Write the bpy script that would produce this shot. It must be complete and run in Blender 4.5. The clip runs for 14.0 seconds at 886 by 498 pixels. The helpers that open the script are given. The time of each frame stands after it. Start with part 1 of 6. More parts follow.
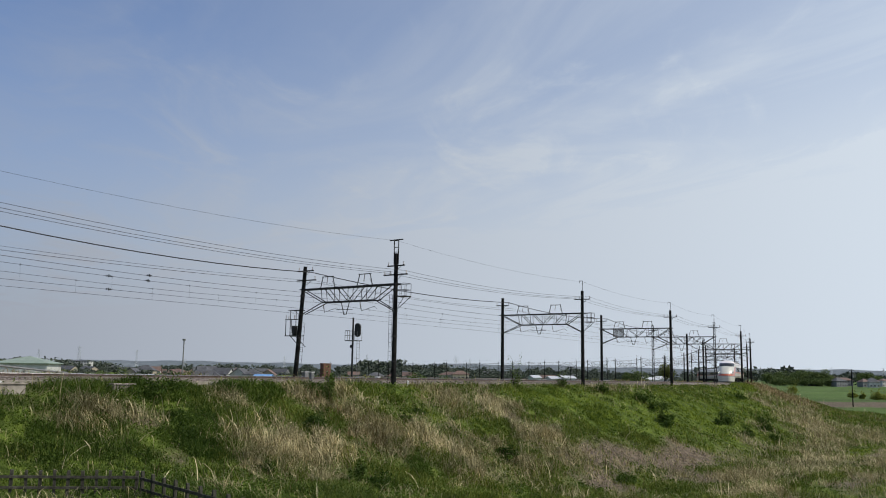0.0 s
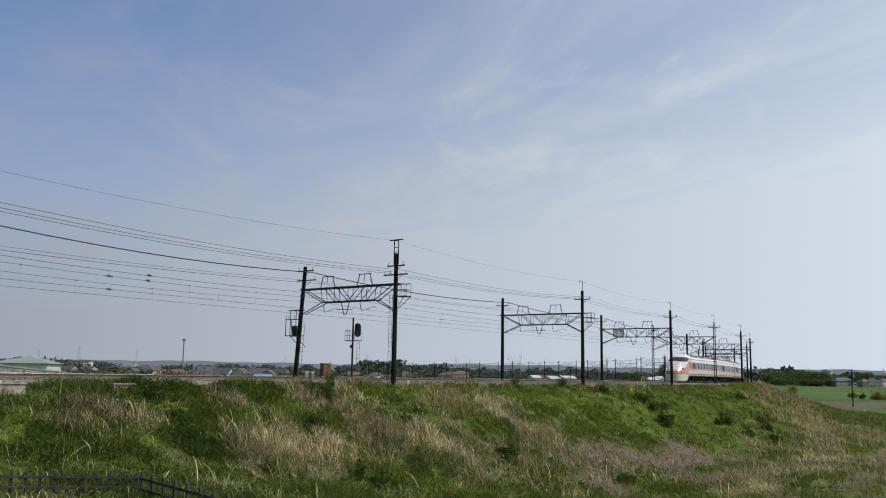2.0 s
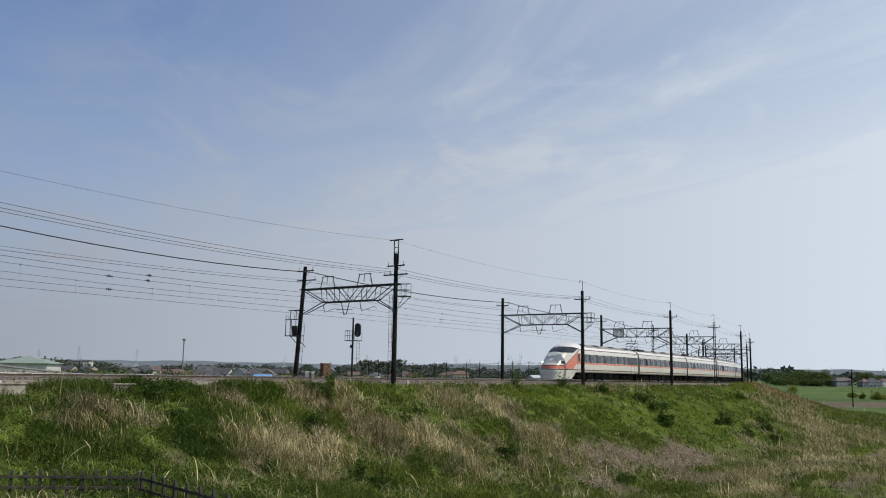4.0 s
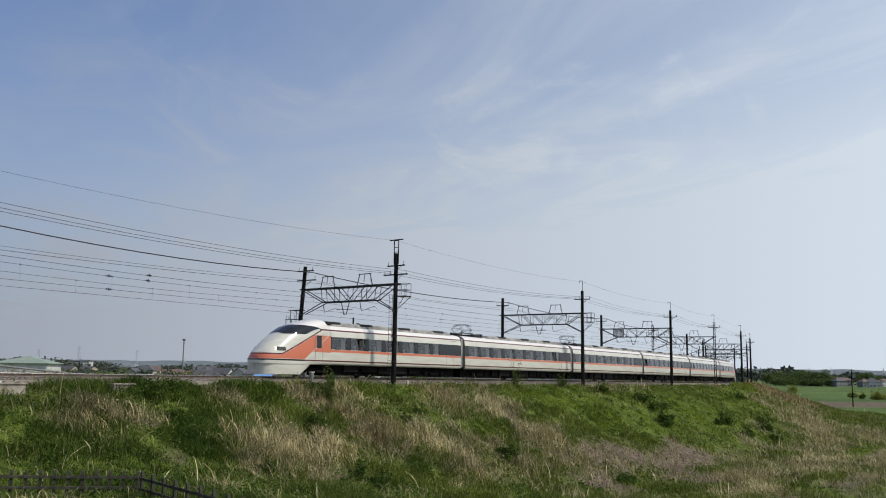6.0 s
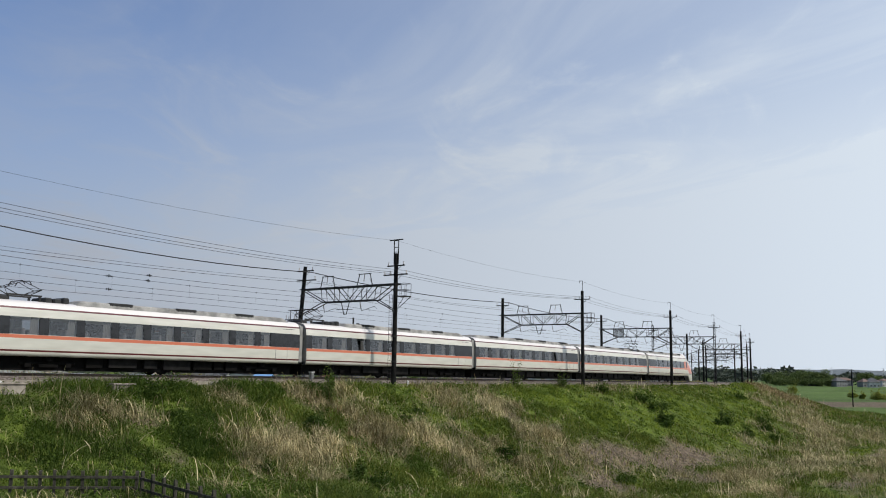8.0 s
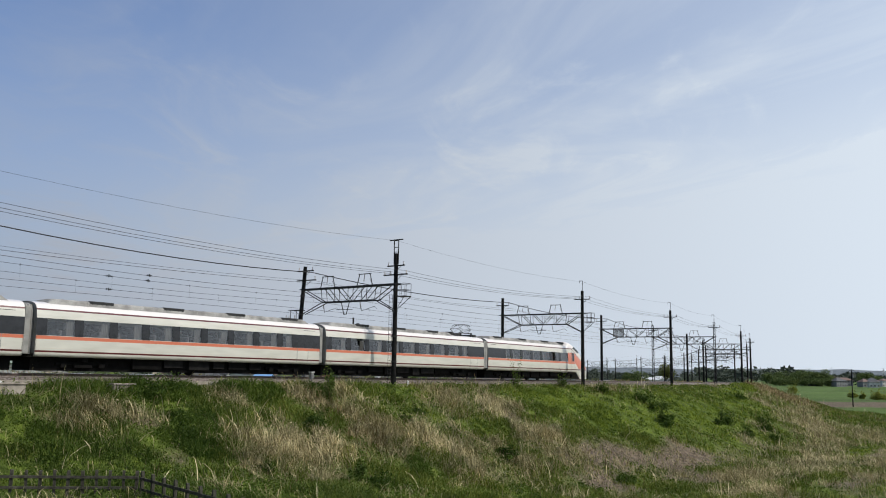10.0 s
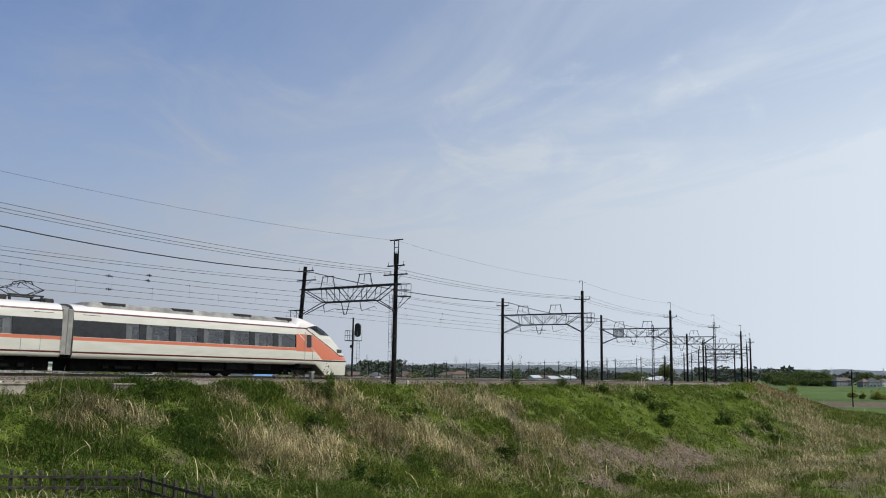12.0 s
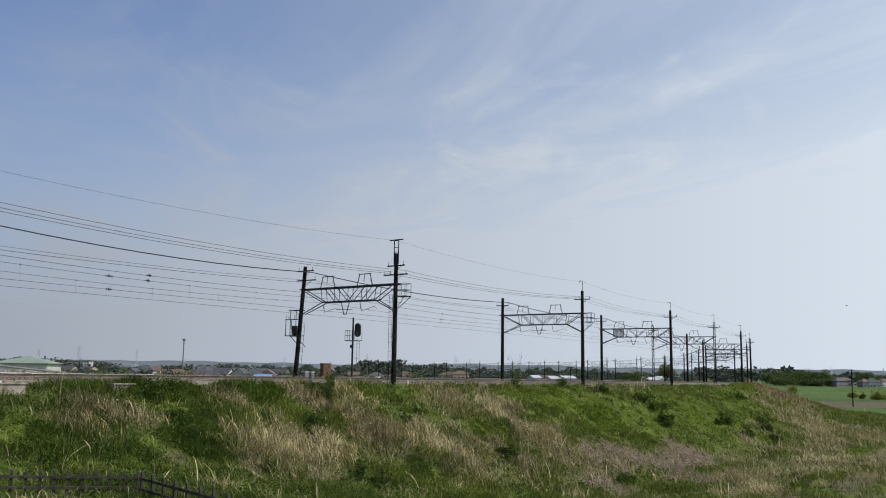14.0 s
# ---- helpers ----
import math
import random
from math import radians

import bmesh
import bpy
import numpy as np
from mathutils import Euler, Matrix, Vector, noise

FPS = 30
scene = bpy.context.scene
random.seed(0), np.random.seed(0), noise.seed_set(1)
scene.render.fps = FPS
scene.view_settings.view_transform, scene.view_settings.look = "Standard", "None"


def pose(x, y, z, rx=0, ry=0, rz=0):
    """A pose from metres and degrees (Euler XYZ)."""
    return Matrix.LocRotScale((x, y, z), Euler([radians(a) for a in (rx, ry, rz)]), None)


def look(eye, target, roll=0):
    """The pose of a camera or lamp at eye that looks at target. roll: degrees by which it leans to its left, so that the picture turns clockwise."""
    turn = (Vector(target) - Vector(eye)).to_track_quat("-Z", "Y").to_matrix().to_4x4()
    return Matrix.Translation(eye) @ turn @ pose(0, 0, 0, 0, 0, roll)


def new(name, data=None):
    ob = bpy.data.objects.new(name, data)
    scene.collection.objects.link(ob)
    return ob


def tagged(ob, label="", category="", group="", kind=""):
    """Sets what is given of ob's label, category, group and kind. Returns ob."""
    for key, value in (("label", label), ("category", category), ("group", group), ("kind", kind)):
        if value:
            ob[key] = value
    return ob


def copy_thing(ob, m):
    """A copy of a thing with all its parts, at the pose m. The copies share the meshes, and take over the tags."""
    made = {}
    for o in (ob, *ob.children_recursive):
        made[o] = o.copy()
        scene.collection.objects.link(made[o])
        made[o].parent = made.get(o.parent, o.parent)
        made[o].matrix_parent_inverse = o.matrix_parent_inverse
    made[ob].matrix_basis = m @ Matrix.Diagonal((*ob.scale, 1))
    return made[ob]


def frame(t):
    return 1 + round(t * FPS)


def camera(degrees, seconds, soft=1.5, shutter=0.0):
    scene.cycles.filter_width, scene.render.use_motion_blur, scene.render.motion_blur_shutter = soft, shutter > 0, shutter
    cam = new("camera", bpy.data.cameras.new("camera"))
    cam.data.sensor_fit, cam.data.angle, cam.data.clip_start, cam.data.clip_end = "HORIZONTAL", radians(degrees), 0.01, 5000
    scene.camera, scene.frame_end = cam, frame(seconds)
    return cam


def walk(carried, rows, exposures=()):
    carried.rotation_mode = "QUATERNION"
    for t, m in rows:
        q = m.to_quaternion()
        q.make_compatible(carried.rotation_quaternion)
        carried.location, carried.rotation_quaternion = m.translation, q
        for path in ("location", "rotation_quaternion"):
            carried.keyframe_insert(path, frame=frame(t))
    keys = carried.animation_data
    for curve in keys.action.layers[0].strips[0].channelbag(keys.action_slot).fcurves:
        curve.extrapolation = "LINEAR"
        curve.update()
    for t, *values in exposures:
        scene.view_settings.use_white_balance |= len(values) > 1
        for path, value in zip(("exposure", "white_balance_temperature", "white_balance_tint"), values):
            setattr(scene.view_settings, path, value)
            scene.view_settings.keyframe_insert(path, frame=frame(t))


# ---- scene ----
# The camera stands still on a bank beside the railway; z = 0 is the rail top.
EYE_Z = 0.40
cam = camera(54.74, 14.0, soft=1.0)
CAM_POSE = Matrix.Translation((0, 0, EYE_Z)) @ Euler((radians(90 + 8.18), 0, 0)).to_matrix().to_4x4() @ pose(0, 0, 0, 0, 0, 0.855)
walk(cam, [(0.0, CAM_POSE), (14.0, CAM_POSE)], exposures=((0.0, -0.05), (2.5, -0.06), (6.0, -0.05), (8.0, 0.03), (11.0, 0.06), (12.5, 0.02), (14.0, -0.01)))

# ---- light ----
SUN_AZ, SUN_EL = radians(107), radians(50)
SUN_DIR = Vector((math.sin(SUN_AZ) * math.cos(SUN_EL), math.cos(SUN_AZ) * math.cos(SUN_EL), math.sin(SUN_EL)))


def build_world():
    """Hazy blue spring sky with a whitish horizon and thin streaks of high cloud."""
    world = bpy.data.worlds.new("sky")
    scene.world = world
    world.use_nodes = True
    nt = world.node_tree
    N, L = nt.nodes, nt.links
    bg = N["Background"]
    sky = N.new("ShaderNodeTexSky")
    sky.sky_type = "NISHITA"
    sky.sun_disc = False
    sky.sun_elevation, sky.sun_rotation = SUN_EL, SUN_AZ
    sky.air_density, sky.dust_density, sky.ozone_density = 1.0, 1.0, 1.5
    co = N.new("ShaderNodeTexCoord")
    sep = N.new("ShaderNodeSeparateXYZ")
    L.new(co.outputs["Generated"], sep.inputs[0])

    def ramp(src, lo, hi, a, b, smooth=True):
        n = N.new("ShaderNodeMapRange")
        n.interpolation_type = "SMOOTHSTEP" if smooth else "LINEAR"
        for i, v in enumerate((lo, hi, a, b)):
            n.inputs[i + 1].default_value = v
        L.new(src, n.inputs[0])
        return n.outputs[0]

    def op(kind, a, b):
        n = N.new("ShaderNodeMath")
        n.operation, n.use_clamp = kind, True
        for i, v in enumerate((a, b)):
            if isinstance(v, (int, float)):
                n.inputs[i].default_value = v
            else:
                L.new(v, n.inputs[i])
        return n.outputs[0]

    # haze: thick at the horizon, thicker towards the sun's side
    low = ramp(sep.outputs["Z"], -0.02, 0.42, 0.97, 0.10)
    side = ramp(sep.outputs["X"], -0.5, 0.6, 0.0, 1.0, False)
    # high streaky cloud on a plane far above
    div = N.new("ShaderNodeVectorMath")
    div.operation = "DIVIDE"
    cz = N.new("ShaderNodeCombineXYZ")
    zz = op("MAXIMUM", sep.outputs["Z"], 0.06)
    for i in range(3):
        L.new(zz, cz.inputs[i])
    L.new(co.outputs["Generated"], div.inputs[0])
    L.new(cz.outputs[0], div.inputs[1])
    mp = N.new("ShaderNodeMapping")
    mp.inputs["Scale"].default_value = (0.6, 1.35, 1.0)
    rot = N.new("ShaderNodeMapping")
    rot.inputs["Rotation"].default_value = (0, 0, radians(-112))
    L.new(div.outputs[0], rot.inputs[0])
    L.new(rot.outputs[0], mp.inputs[0])
    n1 = N.new("ShaderNodeTexNoise")
    n1.inputs["Scale"].default_value, n1.inputs["Detail"].default_value, n1.inputs["Roughness"].default_value = 0.9, 7, 0.56
    n1.inputs["Distortion"].default_value = 1.1
    L.new(mp.outputs[0], n1.inputs["Vector"])
    wisp = ramp(n1.outputs["Fac"], 0.38, 0.80, 0.0, 0.36)
    # finer feathered streaks that cross the broad ones
    rot2 = N.new("ShaderNodeMapping")
    rot2.inputs["Rotation"].default_value = (0, 0, radians(-84))
    mp2 = N.new("ShaderNodeMapping")
    mp2.inputs["Scale"].default_value = (0.8, 1.7, 1.0)
    L.new(div.outputs[0], rot2.inputs[0])
    L.new(rot2.outputs[0], mp2.inputs[0])
    n2 = N.new("ShaderNodeTexNoise")
    n2.inputs["Scale"].default_value, n2.inputs["Detail"].default_value, n2.inputs["Roughness"].default_value = 1.5, 9, 0.6
    n2.inputs["Distortion"].default_value = 0.7
    L.new(mp2.outputs[0], n2.inputs["Vector"])
    wisp = op("ADD", wisp, ramp(n2.outputs["Fac"], 0.50, 0.80, 0.0, 0.34))
    wisp = op("MULTIPLY", wisp, op("ADD", op("MULTIPLY", side, 0.75), 0.42))
    fac = op("ADD", op("ADD", low, wisp), op("MULTIPLY", side, 0.58))
    haze = N.new("ShaderNodeMixRGB")
    haze.inputs[1].default_value = (3.40, 3.74, 4.43, 1)
    haze.inputs[2].default_value = (7.15, 8.0, 8.95, 1)
    L.new(side, haze.inputs[0])
    boost = N.new("ShaderNodeMixRGB")
    boost.blend_type = "MULTIPLY"
    boost.inputs[0].default_value = 1.0
    boost.inputs[2].default_value = (0.86, 1.04, 1.32, 1)
    L.new(sky.outputs[0], boost.inputs[1])
    mix = N.new("ShaderNodeMixRGB")
    L.new(fac, mix.inputs[0])
    L.new(boost.outputs[0], mix.inputs[1])
    L.new(haze.outputs[0], mix.inputs[2])
    bg.inputs["Strength"].default_value = 0.10
    L.new(mix.outputs[0], bg.inputs["Color"])


build_world()
sun = new("sun", bpy.data.lights.new("sun", "SUN"))
sun.data.energy, sun.data.angle, sun.data.color = 3.4, radians(0.53), (1.0, 0.95, 0.87)
sun.matrix_world = look(SUN_DIR * 200, (0, 0, 0))

# ---- the line of the railway ----
# s runs back along the near track from where it passes the bank; off is to the camera's side of its centre.
TS = np.arange(-220, 760.01, 0.2)
TK = np.where(TS < -30, 0.0, np.clip(0.00123 + 3.19e-5 * np.clip(TS - 60, 0, None), 0, 0.0030))
TPH = np.cumsum(TK) * 0.2
TPH = np.minimum(TPH + 0.9077 - np.interp(0, TS, TPH), radians(172))
TX = np.cumsum(np.cos(TPH)) * 0.2
TY = np.cumsum(np.sin(TPH)) * 0.2
TX += -18.09 - np.interp(0, TS, TX)
TY += 47.36 - np.interp(0, TS, TY)
TZ = -0.00532 * np.clip(TS, -60, 560)


def track(s, off=0.0, z=0.0):
    a = np.interp(s, TS, TPH)
    return Vector((np.interp(s, TS, TX) + off * math.sin(a), np.interp(s, TS, TY) - off * math.cos(a), np.interp(s, TS, TZ) + z))


def track_pose(s, off=0.0, z=0.0):
    """A frame whose x runs along the track (to growing s), y away from the camera, z up."""
    p = track(s, off, z)
    return Matrix.Translation(p) @ Euler((0, 0, float(np.interp(s, TS, TPH)))).to_matrix().to_4x4()


# ---- materials ----
def mat(name, rough=0.6, metal=0.0):
    m = bpy.data.materials.new(name)
    m.use_nodes = True
    b = m.node_tree.nodes["Principled BSDF"]
    b.inputs["Roughness"].default_value, b.inputs["Metallic"].default_value = rough, metal
    if rough > 0.7:
        b.inputs["Specular IOR Level"].default_value = 0.12
    return m, m.node_tree, b


def surface(name, c1, c2, scale=4.0, rough=0.7, metal=0.0, bump=0.2, fine=40.0, c3=None, depth=0.02):
    """Two colours mixed by coarse and fine noise, with a bump."""
    m, nt, b = mat(name, rough, metal)
    N, L = nt.nodes, nt.links
    co = N.new("ShaderNodeTexCoord")
    n1, n2 = N.new("ShaderNodeTexNoise"), N.new("ShaderNodeTexNoise")
    n1.inputs["Scale"].default_value, n2.inputs["Scale"].default_value = scale, fine
    n1.inputs["Detail"].default_value = 6
    for n in (n1, n2):
        L.new(co.outputs["Object"], n.inputs["Vector"])
    r1 = N.new("ShaderNodeValToRGB")
    r1.color_ramp.elements[0].position, r1.color_ramp.elements[1].position = 0.35, 0.65
    r1.color_ramp.elements[0].color, r1.color_ramp.elements[1].color = (*c1, 1), (*c2, 1)
    L.new(n1.outputs["Fac"], r1.inputs["Fac"])
    mix = N.new("ShaderNodeMixRGB")
    mix.blend_type = "OVERLAY"
    mix.inputs["Fac"].default_value = 0.5
    L.new(r1.outputs[0], mix.inputs[1])
    L.new(n2.outputs["Fac"], mix.inputs[2])
    L.new(mix.outputs[0], b.inputs["Base Color"])
    bp = N.new("ShaderNodeBump")
    bp.inputs["Strength"].default_value, bp.inputs["Distance"].default_value = bump, depth
    L.new(n2.outputs["Fac"], bp.inputs["Height"])
    L.new(bp.outputs[0], b.inputs["Normal"])
    return m


M = {}
M["steel_dark"] = surface("dark_weathered_steel", (0.012, 0.012, 0.013), (0.028, 0.026, 0.025), 3, 0.65, 0.3, 0.1)
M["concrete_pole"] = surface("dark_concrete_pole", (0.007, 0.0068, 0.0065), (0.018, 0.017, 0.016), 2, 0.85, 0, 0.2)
M["wire"] = surface("wire_metal", (0.015, 0.015, 0.016), (0.03, 0.03, 0.03), 8, 0.5, 0.6, 0.0)
M["insulator"] = surface("insulator_porcelain", (0.10, 0.08, 0.07), (0.3, 0.28, 0.26), 6, 0.3, 0, 0.0)
M["rail"] = surface("rail_rust", (0.075, 0.050, 0.038), (0.13, 0.095, 0.075), 6, 0.7, 0.3, 0.1)
M["rail_top"] = surface("rail_polished_top", (0.45, 0.44, 0.43), (0.6, 0.59, 0.58), 10, 0.25, 1.0, 0.0)
M["sleeper"] = surface("sleeper_concrete", (0.22, 0.20, 0.18), (0.34, 0.32, 0.29), 5, 0.9, 0, 0.2)
M["ballast"] = surface("ballast_stone", (0.12, 0.10, 0.09), (0.26, 0.22, 0.19), 14, 0.95, 0, 0.9, 25, depth=0.06)
M["stone"] = surface("crushed_stone", (0.10, 0.085, 0.075), (0.26, 0.22, 0.19), 9, 0.95, 0, 0.3, 60)
M["concrete"] = surface("weathered_concrete", (0.22, 0.19, 0.155), (0.37, 0.33, 0.275), 2.5, 0.9, 0, 0.25)


def part(name, bm, material, parent=None, label="", smooth=False):
    me = bpy.data.meshes.new(name)
    bm.to_mesh(me)
    bm.free()
    if smooth:
        me.shade_smooth()
    for mm in (material if isinstance(material, (list, tuple)) else [material]):
        me.materials.append(mm)
    ob = new(name, me)
    if parent is not None:
        ob.parent = parent
    if label:
        tagged(ob, label)
    return ob


def empty(name, m=None):
    ob = new(name)
    ob.empty_display_size = 0.2
    if m is not None:
        ob.matrix_world = m
    return ob


def raw(name, verts, faces, material, parent=None):
    me = bpy.data.meshes.new(name)
    me.from_pydata(verts, [], faces)
    me.materials.append(material)
    ob = new(name, me)
    if parent is not None:
        ob.parent = parent
    return ob


def box(bm, x0, x1, y0, y1, z0, z1, bevel=0.0):
    r = bmesh.ops.create_cube(bm, size=1.0)
    vs = r["verts"]
    for v in vs:
        v.co = Vector(((x0 + x1) / 2 + v.co.x * (x1 - x0), (y0 + y1) / 2 + v.co.y * (y1 - y0), (z0 + z1) / 2 + v.co.z * (z1 - z0)))
    if bevel:
        es = list({e for v in vs for e in v.link_edges})
        bmesh.ops.bevel(bm, geom=es, offset=bevel, segments=1, affect="EDGES")
    return bm


def bar(bm, p, q, r=0.03, n=6, r2=None):
    """A round bar from p to q."""
    p, q = Vector(p), Vector(q)
    d = q - p
    if d.length < 1e-6:
        return bm
    m = Matrix.Translation((p + q) / 2) @ d.to_track_quat("Z", "Y").to_matrix().to_4x4()
    bmesh.ops.create_cone(bm, cap_ends=True, segments=n, radius1=r, radius2=r if r2 is None else r2, depth=d.length, matrix=m)
    return bm


def tube_path(bm, pts, r, n=5):
    for a, b in zip(pts, pts[1:]):
        bar(bm, a, b, r, n)
    return bm


# ---- ground ----
GROUND_Z = -7.5


def near_track(px, py):
    """Nearest s and off for arrays of points."""
    sel = slice(0, len(TS), 5)
    X, Y, P, S = TX[sel], TY[sel], TPH[sel], TS[sel]
    out_s, out_o = np.empty(len(px)), np.empty(len(px))
    for i in range(0, len(px), 4000):
        a, b = px[i:i + 4000, None], py[i:i + 4000, None]
        k = np.argmin((a - X) ** 2 + (b - Y) ** 2, axis=1)
        dx, dy = px[i:i + 4000] - X[k], py[i:i + 4000] - Y[k]
        out_s[i:i + 4000] = S[k] + dx * np.cos(P[k]) + dy * np.sin(P[k])
        out_o[i:i + 4000] = dx * np.sin(P[k]) - dy * np.cos(P[k])
    return out_s, out_o


def smooth_noise(x, y, seed=0):
    r = np.random.RandomState(seed)
    z = np.zeros_like(x)
    for _ in range(14):
        a, w, ph = r.rand() * 6.28, 2 ** (r.rand() * 4 - 1.5), r.rand() * 6.28
        z += np.sin((x * math.cos(a) + y * math.sin(a)) * w + ph) / (0.7 + w)
    return z / 3.0


def height(px, py):
    """The ground: the embankment over a flat plain, with a berm at the foot of its near end."""
    px, py = np.asarray(px, float), np.asarray(py, float)
    s, o = near_track(px, py)
    tz = np.interp(s, TS, TZ)
    top = tz - 0.36
    berm = 1 / (1 + np.exp(np.clip((s - 9.0) / 5.0, -50, 50)))
    g = GROUND_Z + np.where(o > 0, 3.15 * berm, 0.0)
    depth = top - g
    near = np.interp(o - 4.2, [-1.9, -1.2, 0.0], [0.0, 0.16, 0.34])
    run = np.clip(o - 4.2, 0, None)
    fall = 0.34 + run * (0.52 - 0.20 / (1 + np.exp(np.clip((70.0 - s) / 14.0, -50, 50))))
    # the slope eases out over its lowest metre
    low = np.where(fall > depth - 0.8, depth - 0.8 * np.exp(-np.clip(fall - depth + 0.8, 0, 60) / 0.8), fall)
    far = np.interp(-o - 7.2, [0.0, 0.8], [0.0, 0.15]) + np.clip(-o - 8.0, 0, None) * 0.55
    drop = np.where(o > -2, np.where(o > 4.2, low, near), np.minimum(far, depth))
    h = top - np.minimum(drop, depth)
    onslope = np.clip((o - 3.0) / 2.0, 0, 1) + np.clip((-6.9 - o) / 2.0, 0, 1)
    d = np.hypot(px, py)
    h += smooth_noise(px, py) * 0.26 * np.clip(onslope, 0, 1) * np.clip(1.2 - d / 400, 0, 1)
    bank = np.clip((15 - d) / 11, 0, 1)
    h = h * (1 - bank) - 1.25 * bank
    return h, s, o


# where the slope carries dry straw, bare mown litter or fresh green: (s, off, reach along, reach across, weight)
DRY = [(-5.1, 6.4, 1.9, 1.6, 0.8), (-2.3, 6.8, 1.3, 0.8, 0.5), (3.7, 5.6, 1.5, 1.6, 0.9), (5.4, 7.0, 2.0, 1.2, 0.7), (10.1, 5.2, 1.3, 1.6, 1.0), (13.5, 4.9, 1.8, 1.5, 0.95), (2.3, 9.1, 2.0, 1.6, 1.0), (6.0, 10.0, 3.6, 1.7, 1.15),
       (11.9, 10.0, 3.3, 2.0, 1.0), (15.3, 10.8, 3.0, 2.6, 0.9), (22.3, 6.0, 2.4, 1.5, 0.85), (28.8, 7.1, 2.6, 1.2, 0.75), (27.3, 10.9, 3.0, 1.4, 0.7), (26.8, 13.6, 2.0, 2.1, 0.8), (20.4, 13.8, 3.1, 1.7, 0.55), (2.8, 12.8, 3.8, 2.0, 0.55)]
DRY += [(125.0, 11.0, 25.0, 5.5, 0.9), (140.0, 5.5, 24.0, 3.0, 1.0), (117.5, 9.5, 15.0, 3.2, 1.0), (104.0, 14.5, 12.0, 3.2, 1.0), (92.0, 18.0, 13.0, 4.0, 0.95), (77.1, 21.1, 13.5, 4.1, 0.85), (45.8, 22.6, 10.0, 3.4, 0.85), (70.0, 30.5, 28.0, 3.4, 0.9), (60.0, 23.5, 14.0, 2.6, 0.8), (36.0, 25.0, 9.0, 3.0, 0.7), (96.0, 24.0, 15.0, 4.0, 0.9), (54.0, 4.7, 10.0, 0.9, 0.5)]
BARE = [(33.7, 13.6, 5.6, 2.1, 1.6), (27.0, 15.8, 2.8, 2.8, 1.5), (42.3, 15.6, 6.8, 2.2, 1.6), (38.1, 18.6, 5.2, 2.6, 1.3), (53.4, 16.3, 4.4, 1.3, 0.8), (68.6, 26.9, 13.0, 1.7, 1.3), (45.3, 28.8, 7.0, 1.6, 1.3), (-2.4, 9.8, 0.9, 0.8, 1.1), (-2.3, 7.0, 1.2, 0.6, 0.6),
        (28.2, 7.9, 2.1, 0.7, 0.7), (31.5, 9.9, 2.0, 0.6, 0.6), (40.9, 8.5, 3.1, 0.8, 0.6), (75.0, 3.5, 60.0, 0.7, 0.9)]
FRESH = [(-8.0, 7.9, 1.5, 1.3, 0.08), (-6.0, 10.8, 2.9, 1.1, 0.2), (19.8, 4.6, 3.8, 1.3, 0.8), (16.3, 8.2, 2.7, 1.0, 0.6), (39.5, 6.2, 8.5, 2.4, 0.9), (45.6, 9.6, 9.8, 2.3, 1.0), (63.3, 10.0, 9.1, 3.6, 1.0), (86.8, 10.0, 8.8, 3.4, 0.8),
         (59.3, 15.7, 6.0, 1.2, 0.6), (73.8, 24.4, 12.0, 1.6, 0.7), (-2.3, 12.1, 1.7, 2.0, 0.5), (22.6, 9.4, 2.5, 1.6, 0.5), (29.0, 17.0, 2.1, 1.5, 0.8), (100.0, 5.8, 16.0, 1.6, 0.7)]


def zone(s, o, spots):
    w = np.zeros_like(s)
    for a, b, ra, rb, k in spots:
        w = np.maximum(w, k * np.exp(-((s - a) / ra) ** 2 - ((o - b) / rb) ** 2))
    return w


def zones(s, o, x, y):
    n = smooth_noise(x * 1.7, y * 1.7, 5) * 0.5 + smooth_noise(x * 0.4, y * 0.4, 8) * 0.4
    fresh = zone(s, o, FRESH)
    dry = np.clip(zone(s, o, DRY) + n * 0.55 - fresh * 0.45 + 0.02, 0, 1)
    # kept green round the fence
    dry = dry * (1 - 0.9 * np.exp(-((s + 8.0) / 5.5) ** 2 - ((o - 13.5) / 3.0) ** 2))
    bare = np.clip(zone(s, o, BARE) * 1.0 + n * 0.7 - fresh * 0.4 - 0.1, 0, 1)
    return dry, bare, fresh


def bulk_mesh(name, verts, tris, material, smooth=False):
    me = bpy.data.meshes.new(name)
    k = tris.shape[1]
    me.vertices.add(len(verts)), me.loops.add(tris.size), me.polygons.add(len(tris))
    me.vertices.foreach_set("co", np.ascontiguousarray(verts, dtype=np.float32).ravel())
    me.loops.foreach_set("vertex_index", np.ascontiguousarray(tris, dtype=np.int32).ravel())
    me.polygons.foreach_set("loop_start", (np.arange(len(tris)) * k).astype(np.int32))
    me.update(calc_edges=True)
    if smooth:
        me.shade_smooth()
    me.materials.append(material)
    return me


